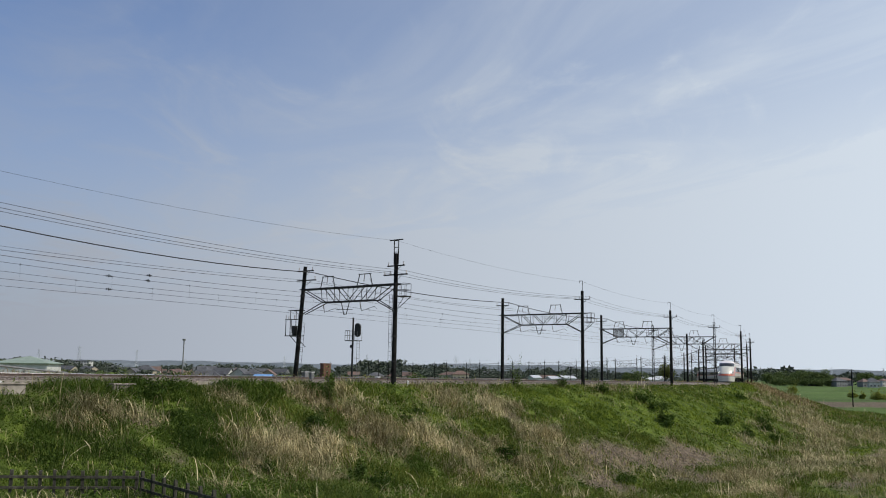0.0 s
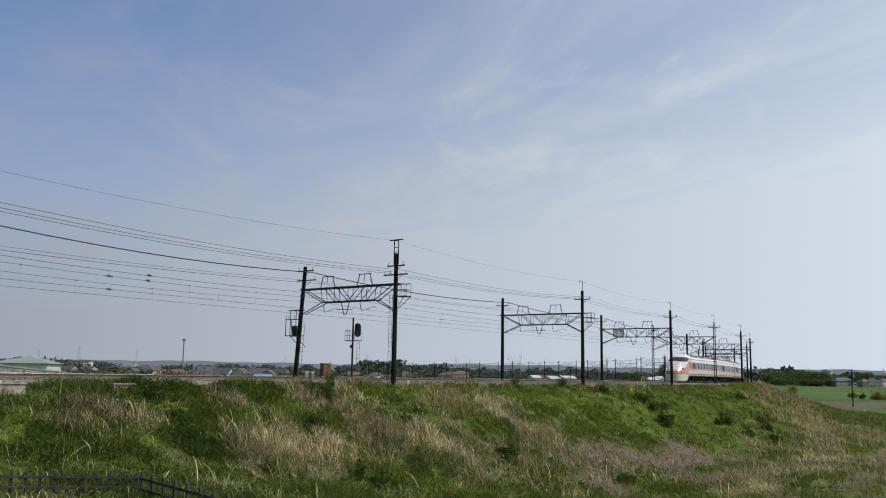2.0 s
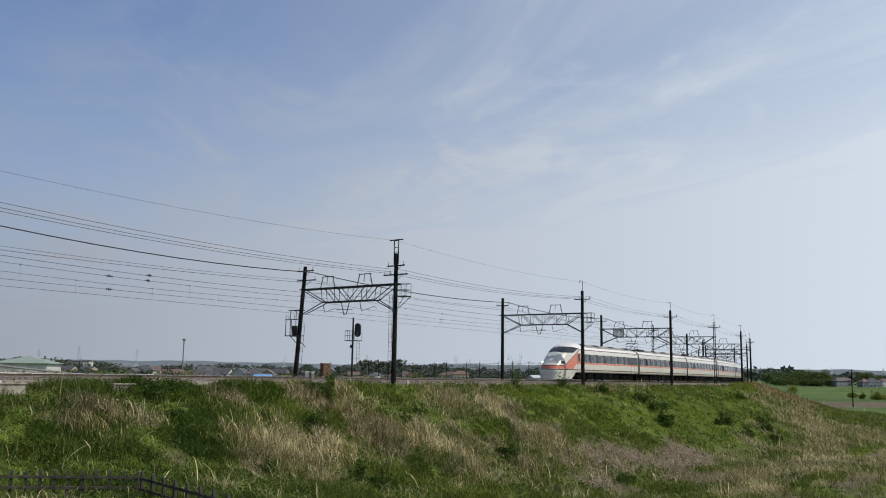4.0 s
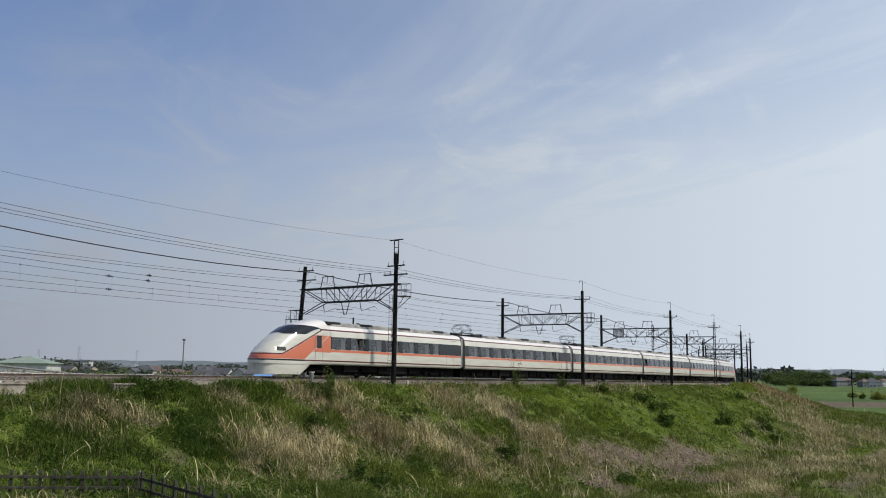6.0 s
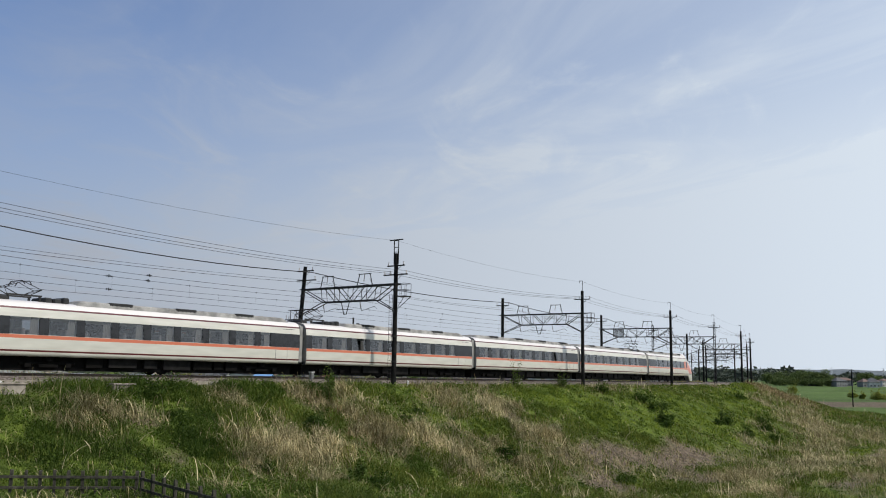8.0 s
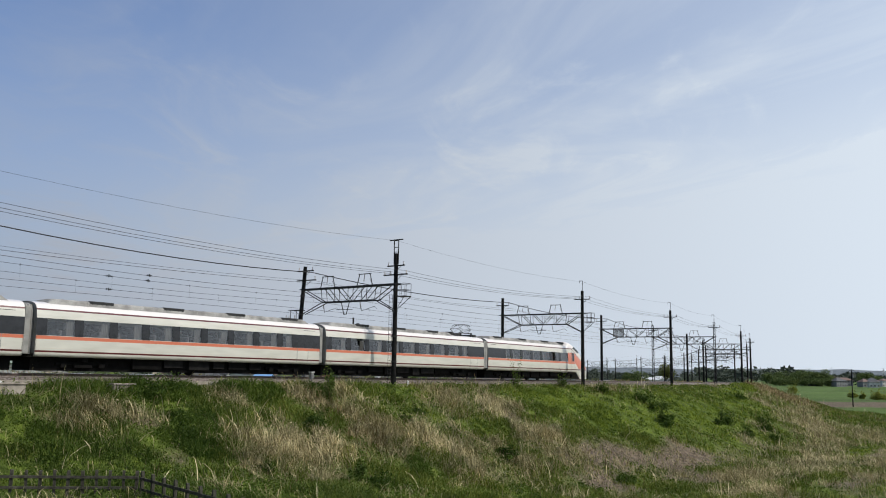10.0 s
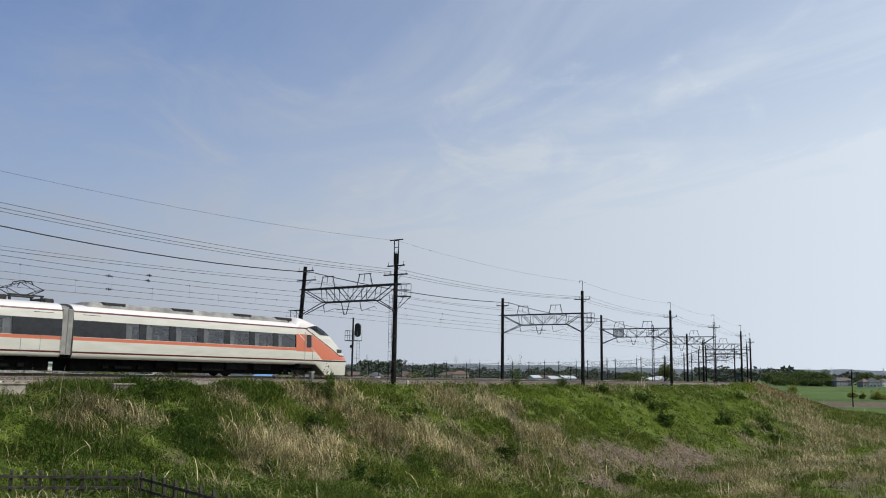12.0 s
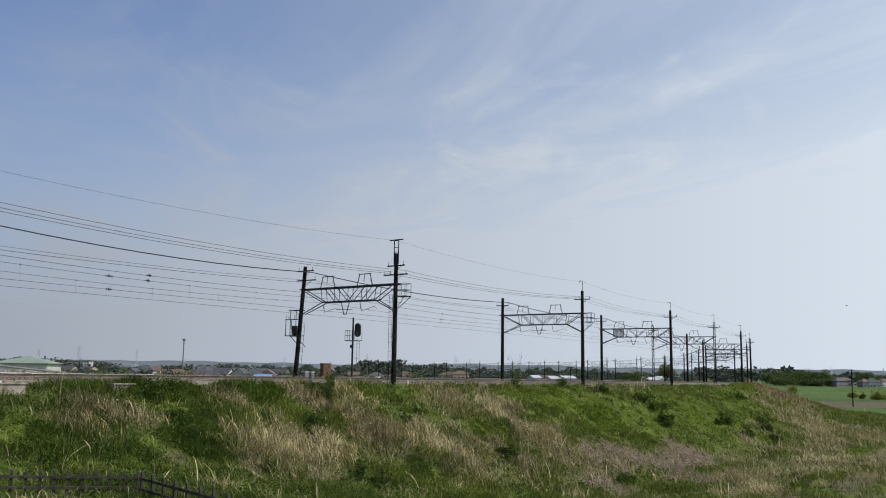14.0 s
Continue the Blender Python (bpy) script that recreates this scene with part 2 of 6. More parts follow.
def build_ground():
    az = np.unique(np.concatenate([np.arange(-180, -34, 4.0), np.arange(-34, 34, 0.14), np.arange(34, 180.0, 4.0), [180.0]]))
    rr = [0.0, 1.5, 3, 6, 9, 12]
    r = 14.0
    while r < 4800:
        rr.append(r)
        r += 0.05 + 0.009 * r if r < 260 else 0.03 * r
    rr = np.array(rr)
    A, R = np.meshgrid(np.radians(az), rr)
    px, py = (R * np.sin(A)).ravel(), (R * np.cos(A)).ravel()
    h, s, o = height(px, py)
    n, k = len(rr), len(az)
    i, j = np.meshgrid(np.arange(n - 1), np.arange(k - 1), indexing="ij")
    a = (i * k + j).ravel()
    quads = np.column_stack([a, a + 1, a + k + 1, a + k])[:, ::-1]
    me = bulk_mesh("ground", np.column_stack([px, py, h]), quads, M["ground"], True)
    dry, bare, fresh = zones(s, o, px, py)
    far = np.clip((o - 25) / 3, 0, 1) * np.clip((np.hypot(px, py) - 120) / 20, 0, 1)
    far = np.maximum(far, np.clip((-14 - o) / 3, 0, 1))
    plough = np.clip((py - 0.12 * px - 222) / 3, 0, 1) * np.clip((275 - py + 0.12 * px) / 3, 0, 1) * np.clip((px - 85) / 4, 0, 1)
    for nm, val in (("dry", dry), ("bare", bare), ("field", far), ("plough", plough)):
        at = me.attributes.new(nm, "FLOAT", "POINT")
        at.data.foreach_set("value", val.astype(np.float32))
    return tagged(new("ground", me), "grassy railway embankment and flat green farm fields", "ground", kind="structure")


# ---- the railway ----
def sweep(name, section, s0, s1, step, material, parent=None, closed=True):
    """A section of (off, z) points carried along the line."""
    ss = np.arange(s0, s1 + step / 2, step)
    n = len(section)
    verts, faces = [], []
    for s in ss:
        for o, z in section:
            verts.append(track(s, o, z))
    for i in range(len(ss) - 1):
        for j in range(n if closed else n - 1):
            a, b = i * n + j, i * n + (j + 1) % n
            faces.append((a, b, b + n, a + n))
    return raw(name, verts, faces, material, parent)


RAIL_BODY = [(-0.06, -0.15), (0.06, -0.15), (0.012, -0.125), (0.012, -0.045), (0.034, -0.03), (0.034, -0.003), (-0.034, -0.003), (-0.034, -0.03), (-0.012, -0.045), (-0.012, -0.125)]
CENTRES = (0.0, -3.8)


def build_tracks():
    bed = sweep("ballast_bed", [(2.75, -0.62), (1.75, -0.19), (0.62, -0.17), (-0.62, -0.17), (-1.9, -0.20), (-3.2, -0.17), (-4.4, -0.17), (-5.6, -0.19), (-6.5, -0.42), (-2.0, -0.6)], -60, 600, 1.0, M["ballast"])
    tagged(bed, "bed of grey-brown crushed stone ballast under two tracks", "ballast", kind="structure")
    for c in CENTRES:
        t = empty("railway_track", Matrix.Identity(4))
        tagged(t, "pair of rusty steel rails with polished tops on sleepers", "railway track", group="tracks on the embankment", kind="structure")
        for k in (-0.565, 0.565):
            r = sweep("rail", [(c + k + o, z) for o, z in RAIL_BODY], -60, 600, 2.0, M["rail"], t)
            sweep("rail_head", [(c + k - 0.032, -0.004), (c + k + 0.032, -0.004), (c + k + 0.030, 0.0), (c + k - 0.030, 0.0)], -60, 600, 2.0, M["rail_top"], r)


PORTALS = (-10.5, 20.3, 50.4, 77.3, 100.0, 126.0, 153.0, 181.0, 210.0, 240.0, 270.0, 300.0, 330.0, 360.0, 390.0, 420.0, 450.0, 480.0, 510.0, 540.0, 570.0)
NEAR_Y, FAR_Y = -3.0, 6.3


def mast(parent, y, top, lattice=False, lean=0.0):
    bm = bmesh.new()
    if lattice:
        for dx in (-0.16, 0.16):
            for dy in (-0.16, 0.16):
                bar(bm, (dx, y + dy, -0.7), (dx * 0.7, y + dy * 0.7, top), 0.03, 4)
        n = int(top / 0.45)
        for i in range(n):
            z0, z1 = i * 0.45 - 0.3, (i + 1) * 0.45 - 0.3
            k = 1 if i % 2 else -1
            for d in (-0.15, 0.15):
                bar(bm, (-0.15 * k, y + d, z0), (0.15 * k, y + d, z1), 0.016, 4)
                bar(bm, (d, y - 0.15 * k, z0), (d, y + 0.15 * k, z1), 0.016, 4)
        m = part("mast", bm, M["steel_dark"], parent)
    else:
        bar(bm, (0, y + lean, -0.8), (0, y, top), 0.185, 14, 0.145)
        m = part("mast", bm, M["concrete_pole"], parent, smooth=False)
        for z in (1.2, 3.0, 4.8, 6.3):
            bm = bmesh.new()
            w = y + lean * (top - z) / (top + 0.8)
            bar(bm, (0, w, z - 0.05), (0, w, z + 0.05), 0.20, 12)
            part("band", bm, M["steel_dark"], m)
    return m


def insulator(bm, p, q, n=4, r=0.06):
    p, q = Vector(p), Vector(q)
    bar(bm, p, q, 0.02, 6)
    for i in range(n):
        c = p.lerp(q, (i + 0.5) / n)
        d = (q - p).normalized() * 0.018
        bar(bm, c - d, c + d, r, 8, r * 0.6)
    return bm


def cross_arm(parent, y0, y1, z, pins, y_mast):
    bm = bmesh.new()
    box(bm, -0.05, 0.05, y0, y1, z - 0.04, z + 0.04)
    bar(bm, ((0), y0 + 0.2 * (y1 - y0), z), (0, y_mast, z - 0.45), 0.02, 5)
    a = part("cross_arm", bm, M["steel_dark"], parent)
    for y in pins:
        bm = insulator(bmesh.new(), (0, y, z + 0.04), (0, y, z + 0.30), 3, 0.055)
        part("insulator", bm, M["insulator"], a)
    return a


def portal(s, near_top, far_top, beam_z, detail):
    p = empty("catenary_portal", track_pose(s))
    lat = detail.get("lattice", False)
    mast(p, NEAR_Y, near_top, lat)
    mast(p, FAR_Y, far_top, lat, detail.get("lean", 0.0))
    zt, zb = beam_z, beam_z - 1.08
    a, b = NEAR_Y + 1.75, FAR_Y - 2.25
    # truss beam
    for dx in (-0.28, 0.28):
        bm = bmesh.new()
        box(bm, dx - 0.045, dx + 0.045, NEAR_Y - 0.25, FAR_Y + 0.25, zt - 0.05, zt + 0.05)
        part("top_chord", bm, M["steel_dark"], p)
        bm = bmesh.new()
        box(bm, dx - 0.04, dx + 0.04, a, b, zb - 0.045, zb + 0.045)
        part("bottom_chord", bm, M["steel_dark"], p)
        for q, r in (((dx, NEAR_Y, zt - 0.03), (dx, a, zb)), ((dx, FAR_Y, zt - 0.03), (dx, b, zb)), ((dx * 0.6, NEAR_Y, zb - 0.85), (dx, a, zb)), ((dx * 0.6, FAR_Y, zb - 0.85), (dx, b, zb))):
            part("knee_brace", bar(bmesh.new(), q, r, 0.038, 5), M["steel_dark"], p)
        # four panels: posts, and diagonals that fall from the outside towards the middle
        w = (b - a) / 4
        for i in range(5):
            y0 = a + i * w
            k = (0.16, 0.08, 0.0, -0.08, -0.16)[i]
            part("post", bar(bmesh.new(), (dx, y0 - k, zt), (dx, y0, zb), 0.026, 5), M["steel_dark"], p)
        for i in range(4):
            y0, y1 = (a + i * w, a + (i + 1) * w) if i < 2 else (a + (i + 1) * w, a + i * w)
            part("diagonal", bar(bmesh.new(), (dx, y0 + (y1 - y0) * 0.12, zt), (dx, y1, zb), 0.032, 5), M["steel_dark"], p)
    bm = bmesh.new()
    for i in range(14):
        y = NEAR_Y + 0.3 + i * (FAR_Y - NEAR_Y - 0.6) / 13
        bar(bm, (-0.28, y, zt), (0.28, y + 0.3, zt), 0.015, 4)
    tagged(part("cross_lacing", bm, M["steel_dark"], p), kind="stuff")
    # wire frames over each track, and the hangers below
    for c in (-CENTRES[0], -CENTRES[1]):
        bm = bmesh.new()
        lo, hi, top = 0.78, 0.52, zt + 0.92
        for k in (-1, 1):
            bar(bm, (0, c + k * lo, zt), (0, c + k * hi, top), 0.036, 5)
        bar(bm, (0, c - hi - 0.1, top), (0, c + hi + 0.1, top), 0.036, 5)
        bar(bm, (0, c - lo, zt + 0.15), (0, c - hi * 0.9, zt + 0.55), 0.02, 4)
        part("wire_frame", bm, M["steel_dark"], p)
        bm = insulator(bmesh.new(), (0, c, top), (0, c + 0.1, top - 0.55), 4, 0.06)
        part("insulator", bm, M["insulator"], p)
        bm = bmesh.new()
        bar(bm, (0, c + 0.45, zb), (0, c + 0.25, zb - 0.75), 0.025, 5)
        bar(bm, (0, c + 0.25, zb - 0.75), (0.0, c - 1.0, zb - 0.45), 0.018, 5)
        bar(bm, (0, c - 1.0, zb - 0.45), (0.0, c - 1.25, zb - 0.65), 0.014, 5)
        part("steady_arm", bm, M["steel_dark"], p)
        bm = insulator(bmesh.new(), (0, c + 0.42, zb - 0.1), (0, c + 0.3, zb - 0.5), 4, 0.055)
        part("insulator", bm, M["insulator"], p)
    bm = bmesh.new()
    mid = 1.9
    for k in (-0.42, 0.42):
        bar(bm, (0, mid + k, zb), (0, mid + k * 0.3, zb - 0.95), 0.034, 5)
    bar(bm, (0, mid - 0.16, zb - 0.95), (0, mid + 0.16, zb - 0.95), 0.034, 5)
    bar(bm, (0, mid - 0.75, zb - 0.62), (0, mid + 0.9, zb - 0.56), 0.022, 5)
    part("centre_hanger", bm, M["steel_dark"], p)
    # arms on the masts
    for z, y0, y1, pins in detail["arms"]:
        cross_arm(p, y0, y1, z, pins, NEAR_Y if (y0 + y1) < 3 else FAR_Y)
    # working cage on the near mast
    if detail.get("cage"):
        bm = bmesh.new()
        zc = beam_z - 0.45
        y0, y1 = NEAR_Y - 0.25, NEAR_Y - 1.15
        for x in (-0.35, 0.35):
            for z in (zc - 0.45, zc, zc + 0.45):
                bar(bm, (x, y0, z), (x, y1, z), 0.02, 4)
            for y in (y0, (y0 + y1) / 2, y1):
                bar(bm, (x, y, zc - 0.45), (x, y, zc + 0.45), 0.02, 4)
            bar(bm, (x, y1, zc - 0.45), (0, NEAR_Y, zc - 1.5), 0.024, 4)
        for z in (zc - 0.45, zc, zc + 0.45):
            bar(bm, (-0.35, y1, z), (0.35, y1, z), 0.02, 4)
        box(bm, -0.35, 0.35, y1, y0, zc - 0.49, zc - 0.45)
        tagged(part("cage", bm, M["steel_dark"], p), kind="stuff")
    if detail.get("frame_top"):
        bm = bmesh.new()
        for k in (-0.2, 0.2):
            bar(bm, (0, NEAR_Y + k, near_top - 0.8), (0, NEAR_Y + k, near_top + 1.05), 0.04, 5)
        for z in (0.1, 0.45, 0.95):
            bar(bm, (0, NEAR_Y - 0.2, near_top + z), (0, NEAR_Y + 0.2, near_top + z), 0.03, 5)
        bar(bm, (0, NEAR_Y - 0.6, near_top + 1.0), (0, NEAR_Y + 0.6, near_top + 1.0), 0.045, 5)
        part("top_extension", bm, M["steel_dark"], p)
    elif near_top > 0:
        bm = bmesh.new()
        bar(bm, (0, NEAR_Y, near_top), (0, NEAR_Y - 0.05, near_top + 1.0), 0.03, 5)
        bar(bm, (0, NEAR_Y - 0.05, near_top + 1.0), (0, NEAR_Y + 0.28, near_top + 1.05), 0.025, 5)
        bar(bm, (0, NEAR_Y + 0.28, near_top + 1.05), (0, NEAR_Y + 0.3, near_top + 0.8), 0.02, 5)
        part("top_hook", bm, M["steel_dark"], p)
    for y, h, lean in detail.get("ladders", ()):
        bm = bmesh.new()
        tilt = lean / (far_top + 0.8)
        for k in (-0.17, 0.17):
            bar(bm, (k, y + lean - tilt * 0.5, -0.3), (k, y + lean - tilt * (h + 0.8), h), 0.018, 4)
        z = 0.0
        while z < h:
            c = y + lean - tilt * (z + 0.8)
            bar(bm, (-0.17, c, z), (0.17, c, z), 0.012, 4)
            z += 0.32
        for z in (0.6, h * 0.5, h - 0.3):
            c = y + lean - tilt * (z + 0.8)
            bar(bm, (0, c, z), (0, c + (0.3 if y > 0 else -0.3), z), 0.014, 4)
        part("ladder", bm, M["steel_dark"], p)
    if detail.get("switch"):
        # disconnecting switch on its bracket on the far mast
        bm = bmesh.new()
        y0, y1 = FAR_Y + 0.2, FAR_Y + 1.75
        for x in (-0.3, 0.3):
            bar(bm, (x, y0, 5.15), (x, y1 - 0.35, 5.15), 0.035, 5)
            bar(bm, (x, y0, 3.15), (x, y1, 3.15), 0.035, 5)
            bar(bm, (x, y1 - 0.1, 3.15), (x, y1 - 0.1, 4.5), 0.03, 5)
            bar(bm, (x, y1 - 0.6, 3.15), (x, y1 - 0.6, 5.15), 0.03, 5)
            bar(bm, (x, FAR_Y, 2.3), (x, y1 - 0.6, 3.15), 0.03, 5)
        bar(bm, (0, y0, 4.45), (0, y1 + 0.3, 4.45), 0.035, 5)
        b2 = tagged(part("switch_bracket", bm, M["steel_dark"], p), kind="stuff")
        for y in (y0 + 0.35, y0 + 0.8, y1 - 0.1, y1 + 0.2):
            bm = insulator(bmesh.new(), (0, y, 4.48), (0, y, 4.80), 3, 0.06)
            part("insulator", bm, M["insulator"], b2)
        bm = bmesh.new()
        bar(bm, (0, y0 + 0.75, 3.2), (0, y0 + 0.75, 3.95), 0.2, 10, 0.23)
        part("transformer", bm, M["steel_dark"], b2)
    return tagged(p, detail["label"], "catenary portal", group="catenary portals over the tracks")


HV = (-3.75, -3.05, -2.45)
LABEL = "dark steel truss portal on two concrete masts carrying railway wires"


def build_portals():
    arms1 = [(7.45, NEAR_Y - 1.05, NEAR_Y + 1.15, (NEAR_Y - 0.95, NEAR_Y + 0.5, NEAR_Y + 1.05)), (8.1, NEAR_Y - 0.8, NEAR_Y + 0.8, (NEAR_Y - 0.7, NEAR_Y + 0.7)), (8.25, FAR_Y - 0.9, FAR_Y + 0.8, (FAR_Y - 0.8, FAR_Y + 0.7)), (7.5, FAR_Y - 1.2, FAR_Y + 0.9, (FAR_Y - 1.1,))]
    arms = [(8.15, NEAR_Y - 0.85, NEAR_Y + 0.85, (NEAR_Y - 0.8, NEAR_Y + 0.3, NEAR_Y + 0.8)), (7.8, FAR_Y - 0.75, FAR_Y + 0.75, (FAR_Y - 0.7, FAR_Y + 0.7))]
    for i, s in enumerate(PORTALS):
        d = dict(arms=arms, label=LABEL)
        nt, ft, bz = 9.0, 8.6, 6.75
        if i == 1:
            d = dict(arms=arms1, label="dark steel truss portal on concrete masts with ladders and switchgear", frame_top=True, switch=True, lean=0.75, ladders=((NEAR_Y + 0.42, 6.0, 0.0), (FAR_Y - 0.36, 4.2, 0.75)))
        if i == 3:
            d = dict(arms=arms, label=LABEL)
        if i == 4:
            d = dict(arms=arms, label="dark steel truss portal on lattice masts over the tracks", lattice=True)
        d["cage"] = i in (0, 1, 2)
        portal(s, nt, ft, bz, d)


def tube(name, pts, r, material, parent=None, n=5):
    """One continuous tube through the points."""
    verts, faces = [], []
    for i, p in enumerate(pts):
        d = (pts[min(i + 1, len(pts) - 1)] - pts[max(i - 1, 0)]).normalized()
        u = d.cross(Vector((0, 0, 1))).normalized()
        v = u.cross(d)
        for j in range(n):
            a = j / n * 2 * math.pi
            verts.append(p + (u * math.cos(a) + v * math.sin(a)) * r)
    for i in range(len(pts) - 1):
        for j in range(n):
            a, b = i * n + j, i * n + (j + 1) % n
            faces.append((a, b, b + n, a + n))
    return raw(name, verts, faces, material, parent)


def sag_wire(name, a, b, sag, r, n=10, parent=None):
    n = n if a.y < 150 else 4
    pts = []
    for i in range(n + 1):
        k = i / n
        q = a.lerp(b, k)
        q.z -= 4 * sag * k * (1 - k)
        pts.append(q)
    return tube(name, pts, r, M["wire"], parent)


def build_wires():
    def run(label, off, z, sag, r, lift=0.0, start=0.0, sag0=None):
        w = empty("overhead_wire", Matrix.Identity(4))
        tagged(w, label, "overhead wire", group="overhead wires")
        for s0, s1 in zip(PORTALS, PORTALS[1:]):
            sag_wire("span", track(s0, off, z + lift * (s0 > 30) + start * (s0 < 0)), track(s1, off, z + lift * (s1 > 30)), sag if sag0 is None or s0 > 0 else sag0, r, 10, w)
        return w
    # catenary of each track: messenger, contact wire, droppers
    for c in CENTRES:
        w = empty("catenary", Matrix.Identity(4))
        tagged(w, "messenger wire and contact wire with droppers above a track", "catenary", group="catenaries")
        for i, (s0, s1) in enumerate(zip(PORTALS, PORTALS[1:])):
            z0 = 5.62
            a, b = track(s0, c, z0), track(s1, c, z0)
            sag_wire("messenger_wire", a, b, 0.28, 0.010, 8, w)
            k0, k1 = 0.18 * (-1) ** i, -0.18 * (-1) ** i
            p, q = track(s0, c + k0, 4.64), track(s1, c + k1, 4.64)
            sag_wire("contact_wire", p, q, 0.0, 0.010, 4, w)
            # second, auxiliary wire above the contact wire
            for j in range(1, 6):
                k = j / 6
                u = a.lerp(b, k)
                u.z -= 4 * 0.28 * k * (1 - k)
                bm = bar(bmesh.new(), u, p.lerp(q, k), 0.004, 4)
                bar(bm, u - Vector((0, 0, 0.05)), u + Vector((0, 0, 0.05)), 0.022, 6)
                part("dropper", bm, M["wire"], w)
    # tensioning insulators strung into the near spans
    for s, off, z in ((1.95, 0.1, 5.64), (1.95, 0.0, 5.35), (-0.5, 0.0, 5.37), (-0.5, 0.06, 4.64)):
        c = empty("wire_insulator", track_pose(s, off, z))
        part("body", insulator(bmesh.new(), (-0.17, 0, 0), (0.17, 0, -0.01), 3, 0.055), M["wire"], c)
        part("clamp", bar(bmesh.new(), (0, 0, 0.08), (0, 0, -0.08), 0.03, 6), M["wire"], c)
        tagged(c, "dark insulator clamped into an overhead wire", "insulator", group="insulators in the wires")
    run("thin grey ground wire along the mast tops", 3.0, 9.95, 0.4, 0.007, 0.0, -0.5)
    for k, o in enumerate(HV):
        run("thin high-voltage line on insulators along the near masts", -o, 7.72 - 0.15 * (k == 2) - 0.10 * (k == 1), 0.4, 0.012, 0.65, 0.15)
    run("heavy black feeder cable along the far masts", -FAR_Y + 0.75, 8.1, 0.45, 0.036, 0.0, 0.6, 0.6)
    run("thin feeder wire along the far masts", -FAR_Y + 1.2, 7.42, 0.3, 0.010, 0.0, -0.3)
    run("feeder wire above the far track", -FAR_Y + 1.9, 7.15, 0.25, 0.013, 0.0, -0.4)
    run("upper wire above the near track", 0.1, 5.95, 0.32, 0.012, 0.3)


def build_mesh_panel():
    """Grey slatted panel hung in the third portal."""
    p = empty("slatted_panel", track_pose(77.3))
    y0, y1, z0, z1 = 3.1, 4.5, 5.72, 6.68
    bm = bmesh.new()
    for z in (z0, z1):
        bar(bm, (-0.34, y0, z), (-0.34, y1, z), 0.03, 5)
    for y in (y0, y1):
        bar(bm, (-0.34, y, z0), (-0.34, y, z1), 0.03, 5)
    part("frame", bm, M["steel_dark"], p)
    for i in range(12):
        y = y0 + (i + 0.5) * (y1 - y0) / 12
        part("slat", box(bmesh.new(), -0.36, -0.33, y - 0.035, y + 0.035, z0, z1), M["insulator"], p)
    tagged(p, "grey slatted panel fixed to a steel portal", "panel")


def build_stones():
    """Loose ballast stones over the near shoulder and between the rails."""
    rng = np.random.RandomState(9)
    n = 26000
    s = -16 + 96 * rng.rand(n) ** 1.5
    o = np.where(rng.rand(n) < 0.75, rng.uniform(0.7, 3.0, n), rng.uniform(-6.3, 0.7, n))
    keep = (np.abs(np.abs(o) - 0.565) > 0.07) & (np.abs(np.abs(o + 3.8) - 0.565) > 0.07)
    s, o = s[keep], o[keep]
    n = len(s)
    a = np.interp(s, TS, TPH)
    x, y = np.interp(s, TS, TX) + o * np.sin(a), np.interp(s, TS, TY) - o * np.cos(a)
    z = np.interp(s, TS, TZ) + np.interp(o, [-6.5, -5.6, -4.4, -3.2, -1.9, -0.62, 0.62, 1.75, 2.55, 2.8], [-0.42, -0.19, -0.17, -0.17, -0.20, -0.17, -0.17, -0.19, -0.52, -0.60])
    r = rng.uniform(0.025, 0.055, n)
    octa = np.array([(1, 0, 0), (-1, 0, 0), (0, 1, 0), (0, -1, 0), (0, 0, 1), (0, 0, -1)], float)
    v = octa[None] * rng.uniform(0.6, 1.3, (n, 6, 1)) * r[:, None, None]
    t = rng.uniform(0, 6.28, n)
    c, q = np.cos(t)[:, None], np.sin(t)[:, None]
    v = np.stack([v[..., 0] * c - v[..., 1] * q, v[..., 0] * q + v[..., 1] * c, v[..., 2]], -1) + np.column_stack([x, y, z + 0.012])[:, None]
    f = np.array([(0, 2, 4), (2, 1, 4), (1, 3, 4), (3, 0, 4), (2, 0, 5), (1, 2, 5), (3, 1, 5), (0, 3, 5)])
    f = (np.arange(n)[:, None, None] * 6 + f[None]).reshape(-1, 3)
    tagged(new("ballast_stones", bulk_mesh("ballast_stones", v.reshape(-1, 3), f, M["stone"])), "loose grey-brown ballast stones along the track", "stones", kind="stuff")


def build_sleepers():
    me = None
    for t in [o for o in bpy.data.objects if o.name.startswith("railway_track")]:
        c = CENTRES[0] if t.name == "railway_track" else CENTRES[1]
        for i in range(190):
            s = -18 + i * 0.62
            if me is None:
                bm = box(bmesh.new(), -0.12, 0.12, -1.0, 1.0, -0.32, -0.145, 0.02)
                o = part("sleeper", bm, M["sleeper"], t)
                me = o.data
            else:
                o = new("sleeper", me)
                o.parent = t
            o.matrix_local = track_pose(s, c)


# ---- the train ----
LEAD, MID = 21.54, 20.0
SPEED, ACC = 19.19, -0.0459
SECTION = [(1.28, 0.84), (1.39, 0.88), (1.425, 1.0), (1.44, 1.2), (1.44, 1.6), (1.44, 1.90), (1.425, 2.3), (1.39, 2.75), (1.35, 3.0), (1.30, 3.2), (1.22, 3.35), (1.08, 3.46), (0.85, 3.54), (0.45, 3.60), (0.0, 3.62)]
BELT, HEAD = 1.90, 2.75
TOPZ = 3.62


